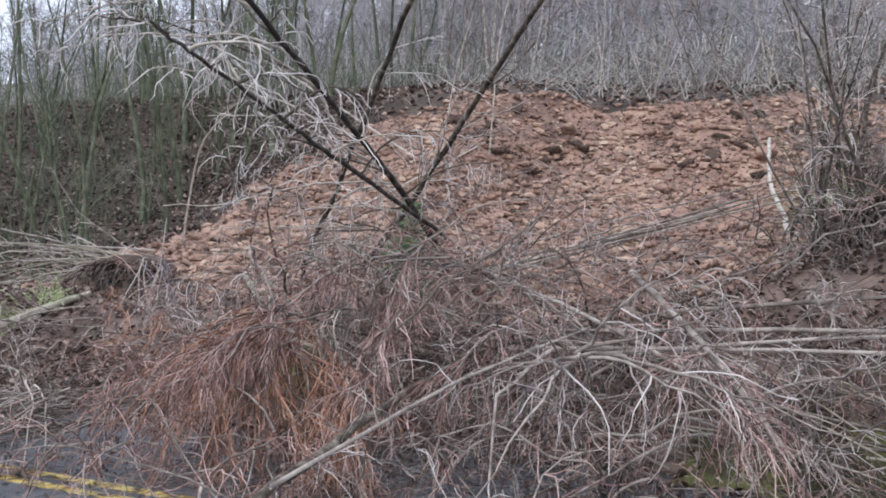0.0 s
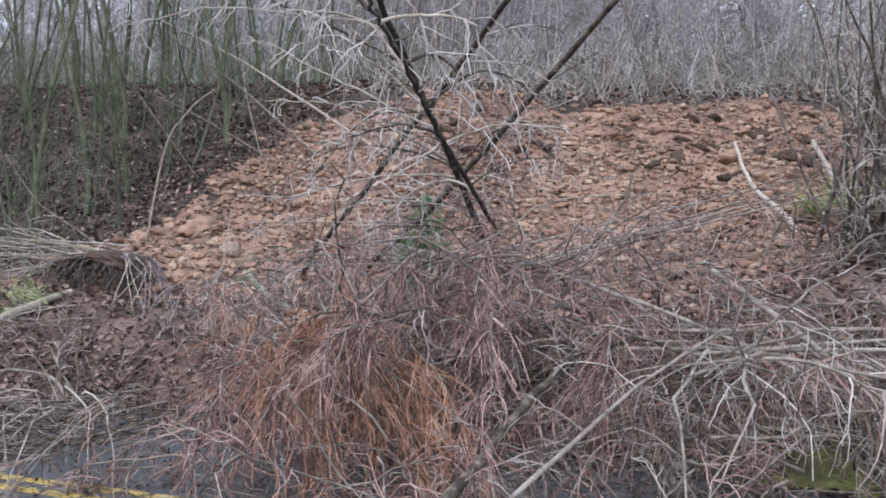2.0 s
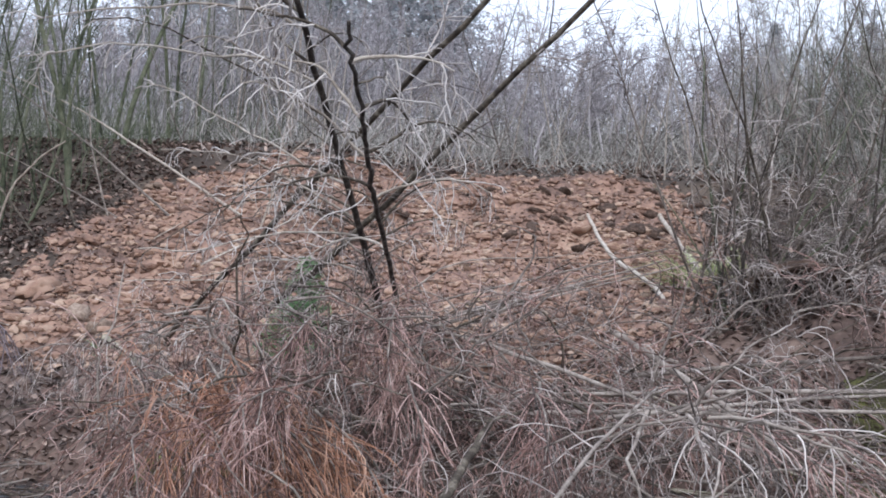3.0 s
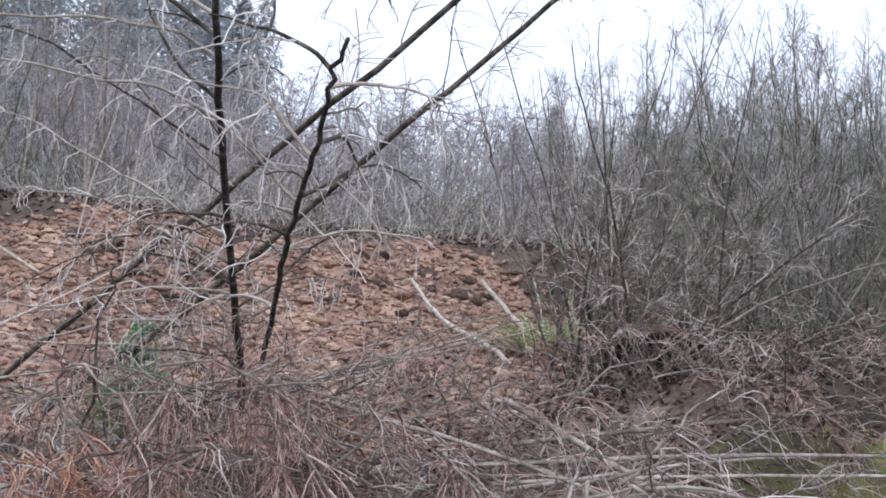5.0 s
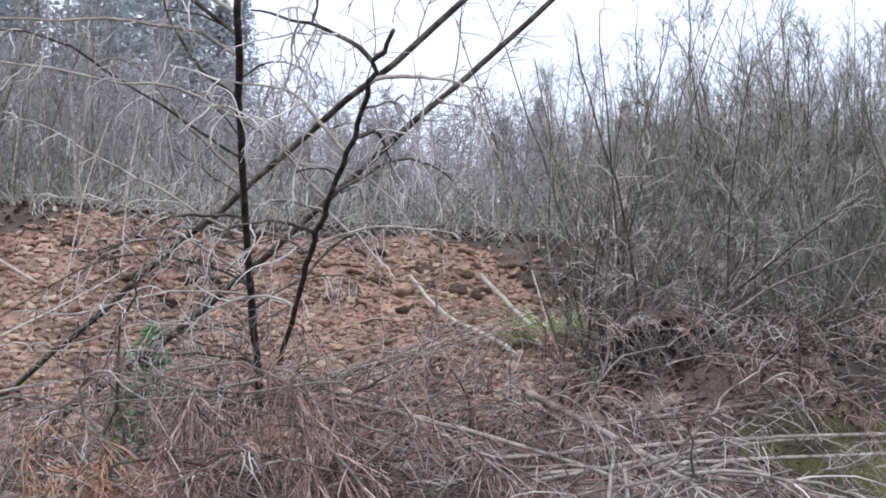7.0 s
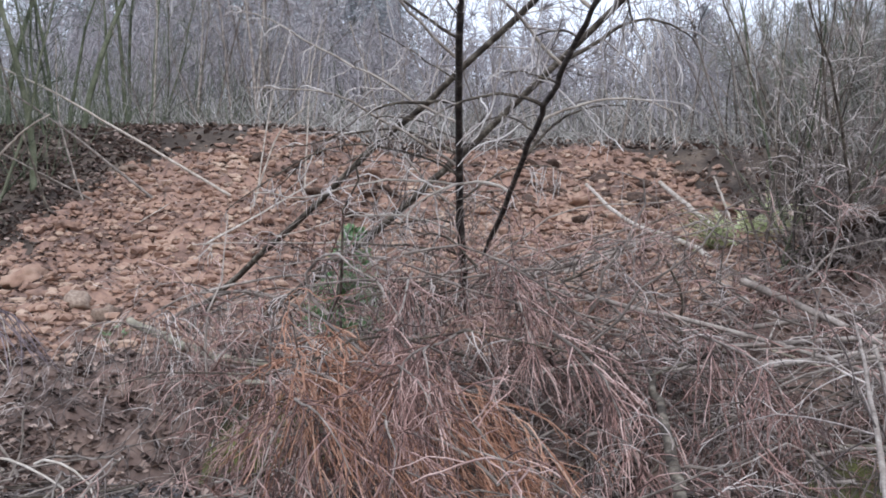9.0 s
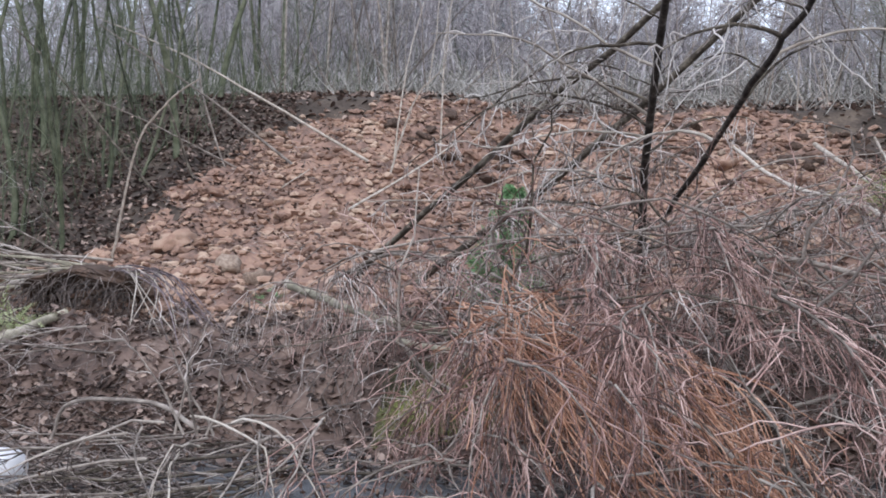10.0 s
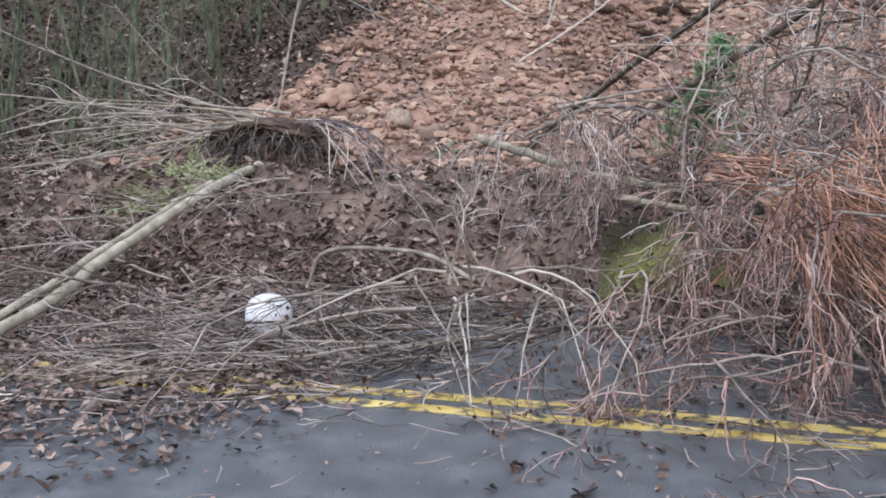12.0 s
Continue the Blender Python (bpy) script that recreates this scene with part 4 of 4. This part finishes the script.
    for n in range(11):
        fallen(420 + n, (0.5 + rng.normal(0, 0.22), 0.75 + rng.normal(0, 0.15), 0.45 + rng.normal(0, 0.06)), (rng.normal(0.25, 0.9), -0.8, rng.uniform(-0.05, 0.35)), rng.uniform(0.9, 1.8), 0.008, (M_BARK_PALE if n % 3 == 0 else M_BARK_GREY, M_TWIG_BROWN), "pale drooping branch hanging to the asphalt", 5, 0.42, 0.9, 1, None, 0.2, 0.0045, 1.1, 0.2, group="drooping branches")
    # root mat and stems tipped over on the left bank
    for n in range(24):
        fallen(440 + n, (-2.6 + rng.normal(0, 0.3), 5.5 + rng.normal(0, 0.15), 1.3 + rng.normal(0, 0.06)), (-1.0, rng.normal(-0.25, 0.4), rng.normal(0.08, 0.12)), rng.uniform(1.8, 3.8), rng.uniform(0.013, 0.022), (M_LOG if n % 2 else M_BARK_GREY, M_TWIG_GREY), "thin bare stem swept flat from the bank", 5, 0.9, 0.5, 1, (-0.3, -0.2, 0), 0.14, 0.0055, 0.35, 0.2, group="swept stems")
    for n in range(18):
        p0 = np.array([-2.05 + rng.normal(0, 0.1), 5.2 + rng.normal(0, 0.15), 1.32 + rng.normal(0, 0.03)])
        q = np.array([-0.75 + rng.normal(0, 0.22) - 0.5 * (n % 3 == 0), 4.0 + rng.normal(0, 0.25), 0.0])
        q[2] = surface_z(q[0], q[1]) + 0.03
        mid = p0 * 0.45 + q * 0.55 + (rng.normal(0, 0.08), rng.normal(0, 0.08), 0.16 + rng.normal(0, 0.05))
        pole(470 + n, [p0, p0 * 0.75 + q * 0.25 + (0, 0, 0.14), mid, q], rng.uniform(0.006, 0.011), 0.004, M_STEM if n % 3 else M_BARK_PALE, "hanging_stem", "purplish-grey bare stem hanging down the bank", "branch", 4, 0.35, M_TWIG_BROWN, 0.004, 0.6, None, 0, 0.4, group="hanging stems")
    # matted small twigs above the log in the middle
    for n in range(18):
        x = rng.uniform(0.3, 3.4)
        fallen(490 + n, (x, rng.uniform(2.9, 4.5), 1.1 + rng.uniform(0, 0.4)), (rng.normal(-0.2, 0.7), -0.8, 0.4), rng.uniform(0.9, 1.7), 0.009, RED if n % 3 == 0 else GREY, "arching reddish brush over the log at the toe" if n % 3 == 0 else "arching grey brush over the log at the toe", 9, 0.75, 1.7, 1, (0, -0.15, -0.35), 0.14, 0.0042, 1.5, 0.15, group="arching brush")
    # dark tangle on the bank between the shrub and the shoulder
    for n in range(30):
        x, y = rng.uniform(5.6, 9.0), rng.uniform(3.0, 4.7)
        fallen(1000 + n, (x, y, surface_z(x, y) + rng.uniform(0.04, 0.3)), (rng.normal(0.4, 0.9), rng.normal(-0.4, 0.5), rng.uniform(0.0, 0.5)), rng.uniform(0.9, 1.8), rng.uniform(0.006, 0.011), RED if n % 3 == 0 else BROWN, "fallen sapling with fine reddish twigs by the shoulder" if n % 3 == 0 else "fallen sapling with dark brown twigs by the shoulder", 12, 0.6, 0.6, 1, (0, -0.1, 0), 0.2, 0.005, 0.6, 0.1, angle=(25, 75))


brush()


def right_shrub():
    """Many-stemmed shrub: straight stems fan up and out from a dark crowded foot, most of them one way."""
    rng = np.random.default_rng(15)
    root = thing("shrub", "big bare many-stemmed shrub fanning up beside the slide", "shrub", "", (6.75, 5.2, surface_z(6.75, 5.2) - 0.05))
    pale, dark = Tubes(3), Tubes(3)
    for n in range(46):
        a = radians(-34 + 94 * rng.random() ** 0.8)
        way = (math.sin(a), rng.normal(-0.05, 0.3), math.cos(a))
        line = wander(rng, rng.normal(0, 0.26, 3) * (1.2, 1, 0.1), way, rng.uniform(2.4, 4.6) if n % 3 else rng.uniform(1.0, 2.0), 12, rng.uniform(-0.3, 0.25), 0.08)
        s = Tubes(5)
        s.add(line, rng.uniform(0.012, 0.025), 0.005)
        part_mesh("stem", s.mesh("stem", (M_BARK_BROWN, M_BARK_GREY, M_BARK_BROWN, M_BARK_MOSS)[n % 4]), root)
        side_shoots(rng, dark if n % 2 else pale, line, 0.02, 15, 0.8, 0.0058, 0.2, 1, (25, 65), (0.05, 0, 0.05), None, 0.1, 0.25, 5)
    for n in range(150):
        line = wander(rng, rng.normal(0, 0.45, 3) * (1, 0.8, 0.1) + (0.1, 0, 0.1), (rng.normal(0.2, 0.8), rng.normal(-0.3, 0.6), rng.uniform(0.2, 1.0)), rng.uniform(0.5, 1.3), 7, 0.6, 0.3)
        dark.add(line, 0.009, 0.003)
    tagged(part_mesh("crown", dark.mesh("crown", M_TWIG_BROWN), root), kind="stuff")
    tagged(part_mesh("crown", pale.mesh("crown", M_TWIG_GREY), root), kind="stuff")


right_shrub()
for n, (x, y, h) in enumerate(((6.23, 5.0, 2.6), (6.3, 4.4, 2.2), (7.6, 4.6, 3.2), (8.3, 5.4, 3.4))):
    z = surface_z(x, y)
    pole(150 + n, [(x, y, z), (x + 0.12, y, z + h * 0.5), (x + 0.4, y - 0.1, z + h)], 0.018, 0.005, M_BARK_DARK, "thin_tree", "thin dark upright sapling among the brush", "tree", 18, 0.8, M_TWIG_GREY, 0.005, 0, (0, 0, 0.3), 1, 0.25)


# ---- soil clods, stones, leaves ----


def chunk_mesh(name, seed, mat, sub=1):
    bm = bmesh.new()
    bmesh.ops.create_icosphere(bm, subdivisions=sub, radius=1)
    rng = np.random.default_rng(seed)
    o = rng.uniform(-50, 50, 3)
    for v in bm.verts:
        v.co *= 1 + 0.6 * noise.noise(v.co * 1.4 + Vector(o)) + 0.4 * noise.noise(v.co * 3.4 + Vector(o)) + 0.34 * noise.noise(v.co * 7.5 + Vector(o))
        v.co.z *= 0.5
    for f in bm.faces:
        f.smooth = True
    me = bpy.data.meshes.new(name)
    bm.to_mesh(me)
    bm.free()
    me.materials.append(mat)
    return me


def clods():
    rng = np.random.default_rng(41)
    kinds = [chunk_mesh("clod", 500 + k, M_CLOD, 3) for k in range(6)]
    darks = [chunk_mesh("clod", 540 + k, M_DARKSOIL, 2) for k in range(3)]
    stones = [chunk_mesh("stone", 520 + k, M_STONE, 2) for k in range(4)]
    n = 0
    while n < 170:
        x, y = rng.uniform(-4.2, 8.0), rng.uniform(4.9, 15)
        if slide_amount(x, y) < 0.6 or (x > 5.6 and y < 7.5):
            continue
        big = n < 26
        stone = rng.random() < (0.3 if not big else 0.0)
        me = stones[rng.integers(4)] if stone else kinds[rng.integers(6)]
        ob = new("stone" if stone else "clod", me)
        s = rng.uniform(0.1, 0.2) if big else rng.uniform(0.05, 0.12)
        ob.matrix_basis = pose(x, y, ground_z(x, y) + 0.2 * s, rng.uniform(-20, 20), rng.uniform(-20, 20), rng.uniform(0, 360)) @ Matrix.Diagonal((s * rng.uniform(0.8, 1.5), s, s, 1))
        tagged(ob, "pale tan stone lying on the slide" if stone else "crumbly reddish-brown soil clod on the slide", "stone" if stone else "soil clod", "stones on the slide" if stone else "soil clods")
        n += 1
    # one broad pale boulder and orange blocks at the foot of the slide
    for x, y, s, me, lab in ((-1.62, 6.9, 0.2, stones[0], "broad pale tan boulder lying at the foot of the slide"), (-2.66, 7.75, 0.22, kinds[1], "big orange-brown block of soil on the slide"), (-2.2, 7.2, 0.15, kinds[3], "orange-brown block of soil on the slide"), (-1.1, 6.5, 0.16, stones[2], "pale tan stone at the foot of the slide")):
        ob = new("stone" if "tan" in lab else "clod", me)
        ob.matrix_basis = pose(x, y, ground_z(x, y) + 0.25 * s, 0, 8, 40 * x) @ Matrix.Diagonal((s * 1.3, s * 0.9, s * 1.3, 1))
        tagged(ob, lab, "stone" if "tan" in lab else "soil clod")
    # broken dark blocks along the scarp
    for k in range(70):
        x = rng.uniform(-0.8, 8.4) if k < 40 else rng.uniform(4.2, 8.3)
        y = 13.1 + rng.uniform(-1.2, 1.5) - 1.6 * step01(2, -1, x)
        ob = new("clod", (kinds if k % 4 == 0 else darks)[rng.integers(3)])
        s = rng.uniform(0.07, 0.2)
        ob.matrix_basis = pose(x, y, ground_z(x, y) + 0.05 * s, rng.uniform(-30, 30), rng.uniform(-30, 30), rng.uniform(0, 360)) @ Matrix.Diagonal((s * 1.3, s, s, 1))
        tagged(ob, "large dark soil block broken off the scarp", "soil clod", "scarp blocks")


clods()


def ico_small():
    bm = bmesh.new()
    bmesh.ops.create_icosphere(bm, subdivisions=1, radius=1)
    v = np.array([x.co[:] for x in bm.verts])
    f = np.array([[y.index for y in x.verts] for x in bm.faces])
    bm.free()
    return v, f


def crumbs():
    """Small crumbled soil all over the slide."""
    rng = np.random.default_rng(42)
    v0, f0 = ico_small()
    vs, fs, n = [], [], 0
    while n < 19000:
        x, y = rng.uniform(-4.6, 8.2), rng.uniform(4.7, 15.2)
        if rng.random() > slide_amount(x, y):
            continue
        s = 0.012 + 0.08 * rng.random() ** 3.0
        v = v0 * (1 + rng.normal(0, 0.22, (len(v0), 1))) * (s * rng.uniform(0.8, 1.6), s, s * 0.6)
        a = rng.uniform(0, 6.28)
        c, d = math.cos(a), math.sin(a)
        v = np.stack([v[:, 0] * c - v[:, 1] * d + x, v[:, 0] * d + v[:, 1] * c + y, v[:, 2] + ground_z(x, y) + 0.2 * s], 1)
        vs.append(v)
        fs.append(f0 + n * len(v0))
        n += 1
    ob = new("soil_crumbs", mesh_from("soil_crumbs", np.concatenate(vs), np.concatenate(fs), M_CLOD, False))
    tagged(ob, "loose crumbled reddish soil and gravel covering the slide", "soil", kind="stuff")


crumbs()


def leaves(name, count, area, size, mat, label, accept=None, lift=0.012, seed=1, tilt=0.45):
    """Single fallen leaves, each folded along its midrib."""
    rng = np.random.default_rng(seed)
    vs, qs, n = [], [], 0
    x0, x1, y0, y1 = area
    tries = 0
    while n < count and tries < count * 12:
        tries += 1
        x, y = rng.uniform(x0, x1), rng.uniform(y0, y1)
        if accept and rng.random() > accept(x, y):
            continue
        s = size * rng.uniform(0.5, 1.3)
        a = rng.uniform(0, 6.28)
        u = np.array([math.cos(a), math.sin(a), rng.normal(0, tilt)]) * s
        w = np.array([-math.sin(a), math.cos(a), rng.normal(0, tilt)]) * s * rng.uniform(0.35, 0.7)
        c = np.array([x, y, surface_z(x, y) + lift + 0.35 * s * abs(rng.normal(0, 0.6))])
        fold, e = np.array([0, 0, rng.uniform(0.05, 0.45) * s]), rng.uniform(0.1, 0.5)
        vs += [c - u, c + u * 0.9, c - u * e + w + fold, c + u * 0.45 + w * 0.8 + fold * 0.7, c + u * 0.35 - w * 0.9 + fold * 0.6, c - u * e * 0.8 - w + fold]
        qs += [(6 * n, 6 * n + 1, 6 * n + 3, 6 * n + 2), (6 * n, 6 * n + 5, 6 * n + 4, 6 * n + 1)]
        n += 1
    ob = new(name, mesh_from(name, vs, qs, mat, False))
    return tagged(ob, label, "leaves", kind="stuff")


leaves("slide_leaves", 13000, (-4.6, 9, 2.6, 15.5), 0.036, M_LITTER, "dry brown fallen leaves strewn over the slide", slide_amount, seed=2)
leaves("forest_leaves", 34000, (-14, -2.5, 3.2, 16), 0.05, M_SHRED, "grey-brown fallen leaves on the forest floor", lambda x, y: 1 - slide_amount(x, y), seed=3)
leaves("thicket_leaves", 9000, (5.6, 16, 3.2, 13), 0.05, M_SHRED, "grey-brown fallen leaves under the thicket", lambda x, y: 1 - slide_amount(x, y), seed=4)
leaves("road_bits", 5000, (-4, 9, -2.2, 2.6), 0.011, M_SHRED, "small bits of bark and leaf scattered on the asphalt", lift=0.004, seed=9, tilt=0.3)
leaves("road_leaves", 1700, (-4, 8, -1.6, 2.6), 0.024, M_DARKLEAF, "wet dark leaves stuck to the asphalt", lambda x, y: max(0.0, noise.noise((x * 1.1, y * 1.1, 9.0)) * 1.6 + 0.25), lift=0.004, seed=5, tilt=0.3)
leaves("crest_leaves", 5000, (-4, 13, 12.2, 21), 0.07, M_LITTER, "grey-brown fallen leaves above the scarp", lambda x, y: 1 - slide_amount(x, y), seed=10)
leaves("road_shreds", 26000, (-4.6, 0.35, -1.3, 3.2), 0.024, M_SHRED, "dark brown leaf and bark shreds matted on the asphalt", lambda x, y: step01(-1.2 + 0.6 * x, 0.4 + 0.3 * x, y) * step01(0.2, -0.5, x), lift=0.008, seed=8, tilt=0.35)
leaves("toe_leaves", 14000, (-4.5, 8.5, 1.2, 5.6), 0.04, M_SHRED, "brown leaves and bark shreds at the toe of the slide", lambda x, y: step01(1.2, 2.6, y) * (1.0 if x < -1 or x > 1.2 else 0.85), seed=6)


def hanging_leaves():
    """Withered dark leaves that cling to the twigs over the asphalt."""
    rng = np.random.default_rng(71)
    vs, qs, n = [], [], 0
    for _ in range(60):
        c = np.array([rng.uniform(-0.4, 2.2), rng.uniform(-0.7, 1.4), rng.uniform(0.03, 0.35)])
        for _ in range(7):
            p = c + rng.normal(0, 0.05, 3)
            p[2] = max(0.02, p[2])
            a = rng.uniform(0, 6.28)
            u = np.array([math.cos(a) * 0.4, math.sin(a) * 0.4, -1.0]) * rng.uniform(0.015, 0.035)
            w = np.array([-math.sin(a), math.cos(a), 0.2]) * rng.uniform(0.006, 0.014)
            p[2] += 0.04
            vs += [p, p + u * 0.5 + w, p + u, p + u * 0.5 - w]
            qs.append((n, n + 1, n + 2, n + 3))
            n += 4
    tagged(new("withered_leaves", mesh_from("withered_leaves", vs, qs, M_DARKLEAF, False)), "withered dark leaves clinging to the twigs", "leaves", kind="stuff")


hanging_leaves()


def twig_litter(name, count, area, mat, label, accept, seed, long=0.22):
    """Short broken twigs lying loosely on the ground."""
    rng = np.random.default_rng(seed)
    t = Tubes(3)
    n = 0
    for _ in range(count * 8):
        x, y = rng.uniform(area[0], area[1]), rng.uniform(area[2], area[3])
        if rng.random() > accept(x, y):
            continue
        a, h = rng.uniform(0, 6.28), long * rng.uniform(0.3, 1.2)
        ends = []
        for k in (-0.5, 0.0, 0.5):
            px, py = x + math.cos(a) * h * k + rng.normal(0, 0.02), y + math.sin(a) * h * k + rng.normal(0, 0.02)
            ends.append(np.array([px, py, surface_z(px, py) + 0.008 + abs(rng.normal(0, 0.025))]))
        t.add(ends, rng.uniform(0.0025, 0.0055), 0.002)
        n += 1
        if n >= count:
            break
    return tagged(new(name, t.mesh(name, mat)), label, "twigs", kind="stuff")


twig_litter("toe_twigs", 3600, (-4.5, 3.0, 1.4, 5.6), M_TWIG_BROWN, "short dark broken twigs littering the toe of the slide", lambda x, y: step01(1.4, 2.4, y), 91)
twig_litter("slide_twigs", 2200, (-4.2, 8.4, 5.0, 14.0), M_TWIG_GREY, "short grey broken twigs strewn over the slide", slide_amount, 92, 0.35)
twig_litter("road_twigs", 2600, (-4.5, 5.0, -1.3, 2.4), M_TWIG_BROWN, "short dark twigs scattered over the wet asphalt", lambda x, y: step01(-1.6, 1.0, y) * (1.0 if x < 0 or x > 1.6 else 0.3), 93, 0.2)
leaves("dark_leaves", 5000, (-4.4, 8.4, 4.2, 14.5), 0.045, M_SHRED, "dark brown wet leaves lying on the bare soil", lambda x, y: slide_amount(x, y) * max(0.0, 0.35 + 1.5 * noise.noise((x * 0.7, y * 0.7, 3.0))), seed=12)
# ---- green plants ----


def tuft(name, at, radius, count, blade, width, mat, label, category, up=0.8, seed=1, leaflets=0):
    """A clump of arching blades; with leaflets it is a fern."""
    rng = np.random.default_rng(seed)
    vs, qs, n = [], [], 0
    base = np.array(at, float)
    for _ in range(count):
        a, r = rng.uniform(0, 6.28), radius * math.sqrt(rng.random())
        p = np.array([math.cos(a) * r, math.sin(a) * r, 0.0])
        p[2] = surface_z(base[0] + p[0], base[1] + p[1]) - base[2]
        out = np.array([math.cos(a + rng.normal(0, 0.7)), math.sin(a + rng.normal(0, 0.7)), up * rng.uniform(0.6, 1.5)])
        line = wander(rng, p, out, blade * rng.uniform(0.6, 1.3), 5, 0.9, 0.1)
        side = unit(np.cross(out, (0, 0, 1)))
        for k in range(5):
            w0, w1 = width * (1 - k / 5.2), width * (1 - (k + 1) / 5.2)
            if leaflets:
                mid, d = (line[k] + line[k + 1]) / 2, line[k + 1] - line[k]
                for sgn in (-1, 1):
                    for g in (0.0, 0.5):
                        q0 = line[k] + d * g
                        tip = q0 + sgn * side * w0 * 3.2 + d * 0.5 + (0, 0, -0.2 * w0)
                        vs += [q0, q0 + d * 0.35 + sgn * side * w0, tip, q0 + sgn * side * w0 * 1.4 - d * 0.05]
                        qs.append((n, n + 1, n + 2, n + 3))
                        n += 4
            else:
                vs += [line[k] - side * w0, line[k] + side * w0, line[k + 1] + side * w1, line[k + 1] - side * w1]
                qs.append((n, n + 1, n + 2, n + 3))
                n += 4
    ob = new(name, mesh_from(name, vs, qs, mat, False))
    ob.location = base
    return tagged(ob, label, category, kind="" if leaflets else "stuff")


def gz(x, y):
    return (x, y, surface_z(x, y))


tuft("fern", gz(6.6, 7.7), 0.42, 90, 0.75, 0.026, M_FERN, "bright green drooping fern on the slide", "fern", 0.9, 1, 1)
tuft("fern", gz(-2.95, 4.1), 0.5, 95, 0.42, 0.024, M_FERN, "yellow-green fern beside the grey log", "fern", 0.8, 2, 1)
tuft("fern", gz(-0.8, 5.9), 0.16, 20, 0.22, 0.016, M_SPRIG, "small dark green fern on the bare soil", "fern", 0.8, 3, 1)
tuft("grass_tuft", gz(1.45, 3.05), 0.4, 500, 0.1, 0.006, M_MOSS, "yellow-green mossy grass at the toe of the slide", "grass", 1.0, 4)
tuft("grass_tuft", gz(3.6, 8.6), 0.35, 120, 0.14, 0.006, M_MOSS, "yellow-green mossy grass on the slide", "grass", 1.0, 5)
def moss_patch(x0, x1, y0, y1, label, seed):
    """A low uneven cushion of moss that follows the ground and breaks up at its edge."""
    nx, ny = int((x1 - x0) / 0.035), int((y1 - y0) / 0.035)
    v = []
    for j in range(ny):
        for i in range(nx):
            u, w = i / (nx - 1) * 2 - 1, j / (ny - 1) * 2 - 1
            x, y = x0 + (x1 - x0) * i / (nx - 1), y0 + (y1 - y0) * j / (ny - 1)
            edge = 1.0 - max(abs(u) ** 3, abs(w) ** 2) + 0.75 * noise.noise((x * 2.2, y * 2.2, seed)) + 0.35 * noise.noise((x * 7, y * 7, seed))
            z = 0.05 * min(1.0, max(-1.0, edge * 1.6)) + 0.02 * noise.noise((x * 16, y * 16, seed)) + 0.012 * noise.noise((x * 45, y * 45, seed))
            v.append((x, y, surface_z(x, y) + z))
    i, j = np.meshgrid(np.arange(nx - 1), np.arange(ny - 1))
    o = j * nx + i
    q = np.stack([o, o + 1, o + nx + 1, o + nx], -1).reshape(-1, 4)
    return tagged(new("moss_patch", mesh_from("moss_patch", v, q, M_MOSS_MAT)), label, "moss", "moss patches")


M_MOSS_MAT = material("moss_cushion", [(0.25, (0.03, 0.028, 0.02)), (0.47, (0.075, 0.07, 0.035)), (0.63, (0.15, 0.155, 0.05)), (0.82, (0.3, 0.31, 0.1))], 1.6, 0.9, 0.9, 70, patch=0.6)
moss_patch(5.4, 7.2, 2.2, 2.9, "flat yellow-green moss on the road shoulder", 1.5)
moss_patch(7.0, 11.5, 2.4, 3.6, "bright yellow-green moss along the road shoulder", 4.5)
moss_patch(1.0, 2.0, 2.75, 3.5, "dull yellow-green moss at the toe of the slide", 7.5)
for n, (x, y, r) in enumerate(((6.8, 2.7, 0.5), (8.4, 3.0, 0.7), (9.8, 3.2, 0.8))):
    tuft("grass_tuft", gz(x, y), r, int(900 * r), 0.12, 0.006, M_MOSS, "yellow-green grass on the road shoulder", "grass", 1.1, 6 + n)


def fir_sprig(at, height, seed):
    rng = np.random.default_rng(seed)
    root = thing("young_fir", "small bright green young fir on the slide", "tree", "", at)
    t = Tubes(5)
    line = wander(rng, (0, 0, 0), (0.1, -0.1, 1), height, 5, 0, 0.05)
    t.add(line, 0.012, 0.003)
    part_mesh("trunk", t.mesh("trunk", M_BARK_GREY), root)
    nb = Tubes(3)
    for _ in range(120):
        u = rng.uniform(0.1, 1)
        p = line[0] + (line[-1] - line[0]) * u
        a = rng.uniform(0, 6.28)
        br = wander(rng, p, (math.cos(a), math.sin(a), 0.35), (1.05 - u) * height * 0.38 + 0.07, 5, 0.1, 0.05)
        for k in range(len(br) - 1):
            for g in np.linspace(0, 1, 5, endpoint=False):
                q = br[k] + (br[k + 1] - br[k]) * g
                for _ in range(2):
                    e = spread(rng, br[k + 1] - br[k], radians(55)) * 0.05
                    nb.add([q, q + e], 0.005, 0.003)
    part_mesh("crown", nb.mesh("crown", M_SPRIG), root)


fir_sprig((1.72, 5.3, surface_z(1.72, 5.3) - 0.02), 1.3, 61)


# ---- white ball caught in the sticks ----


def ball():
    bm = bmesh.new()
    bmesh.ops.create_icosphere(bm, subdivisions=4, radius=0.128)
    for v in bm.verts:
        v.co *= 1 + 0.035 * noise.noise(v.co * 14)
        if v.co.z > 0.085:
            v.co.z -= 0.25 * (v.co.z - 0.085)
    for f in bm.faces:
        f.smooth = True
    me = bpy.data.meshes.new("ball")
    bm.to_mesh(me)
    bm.free()
    me.materials.append(M_WHITE)
    ob = new("ball", me)
    ob.location = (-0.66, 0.92, 0.18)
    tagged(ob, "scuffed dented white plastic ball caught among the sticks", "ball")


ball()
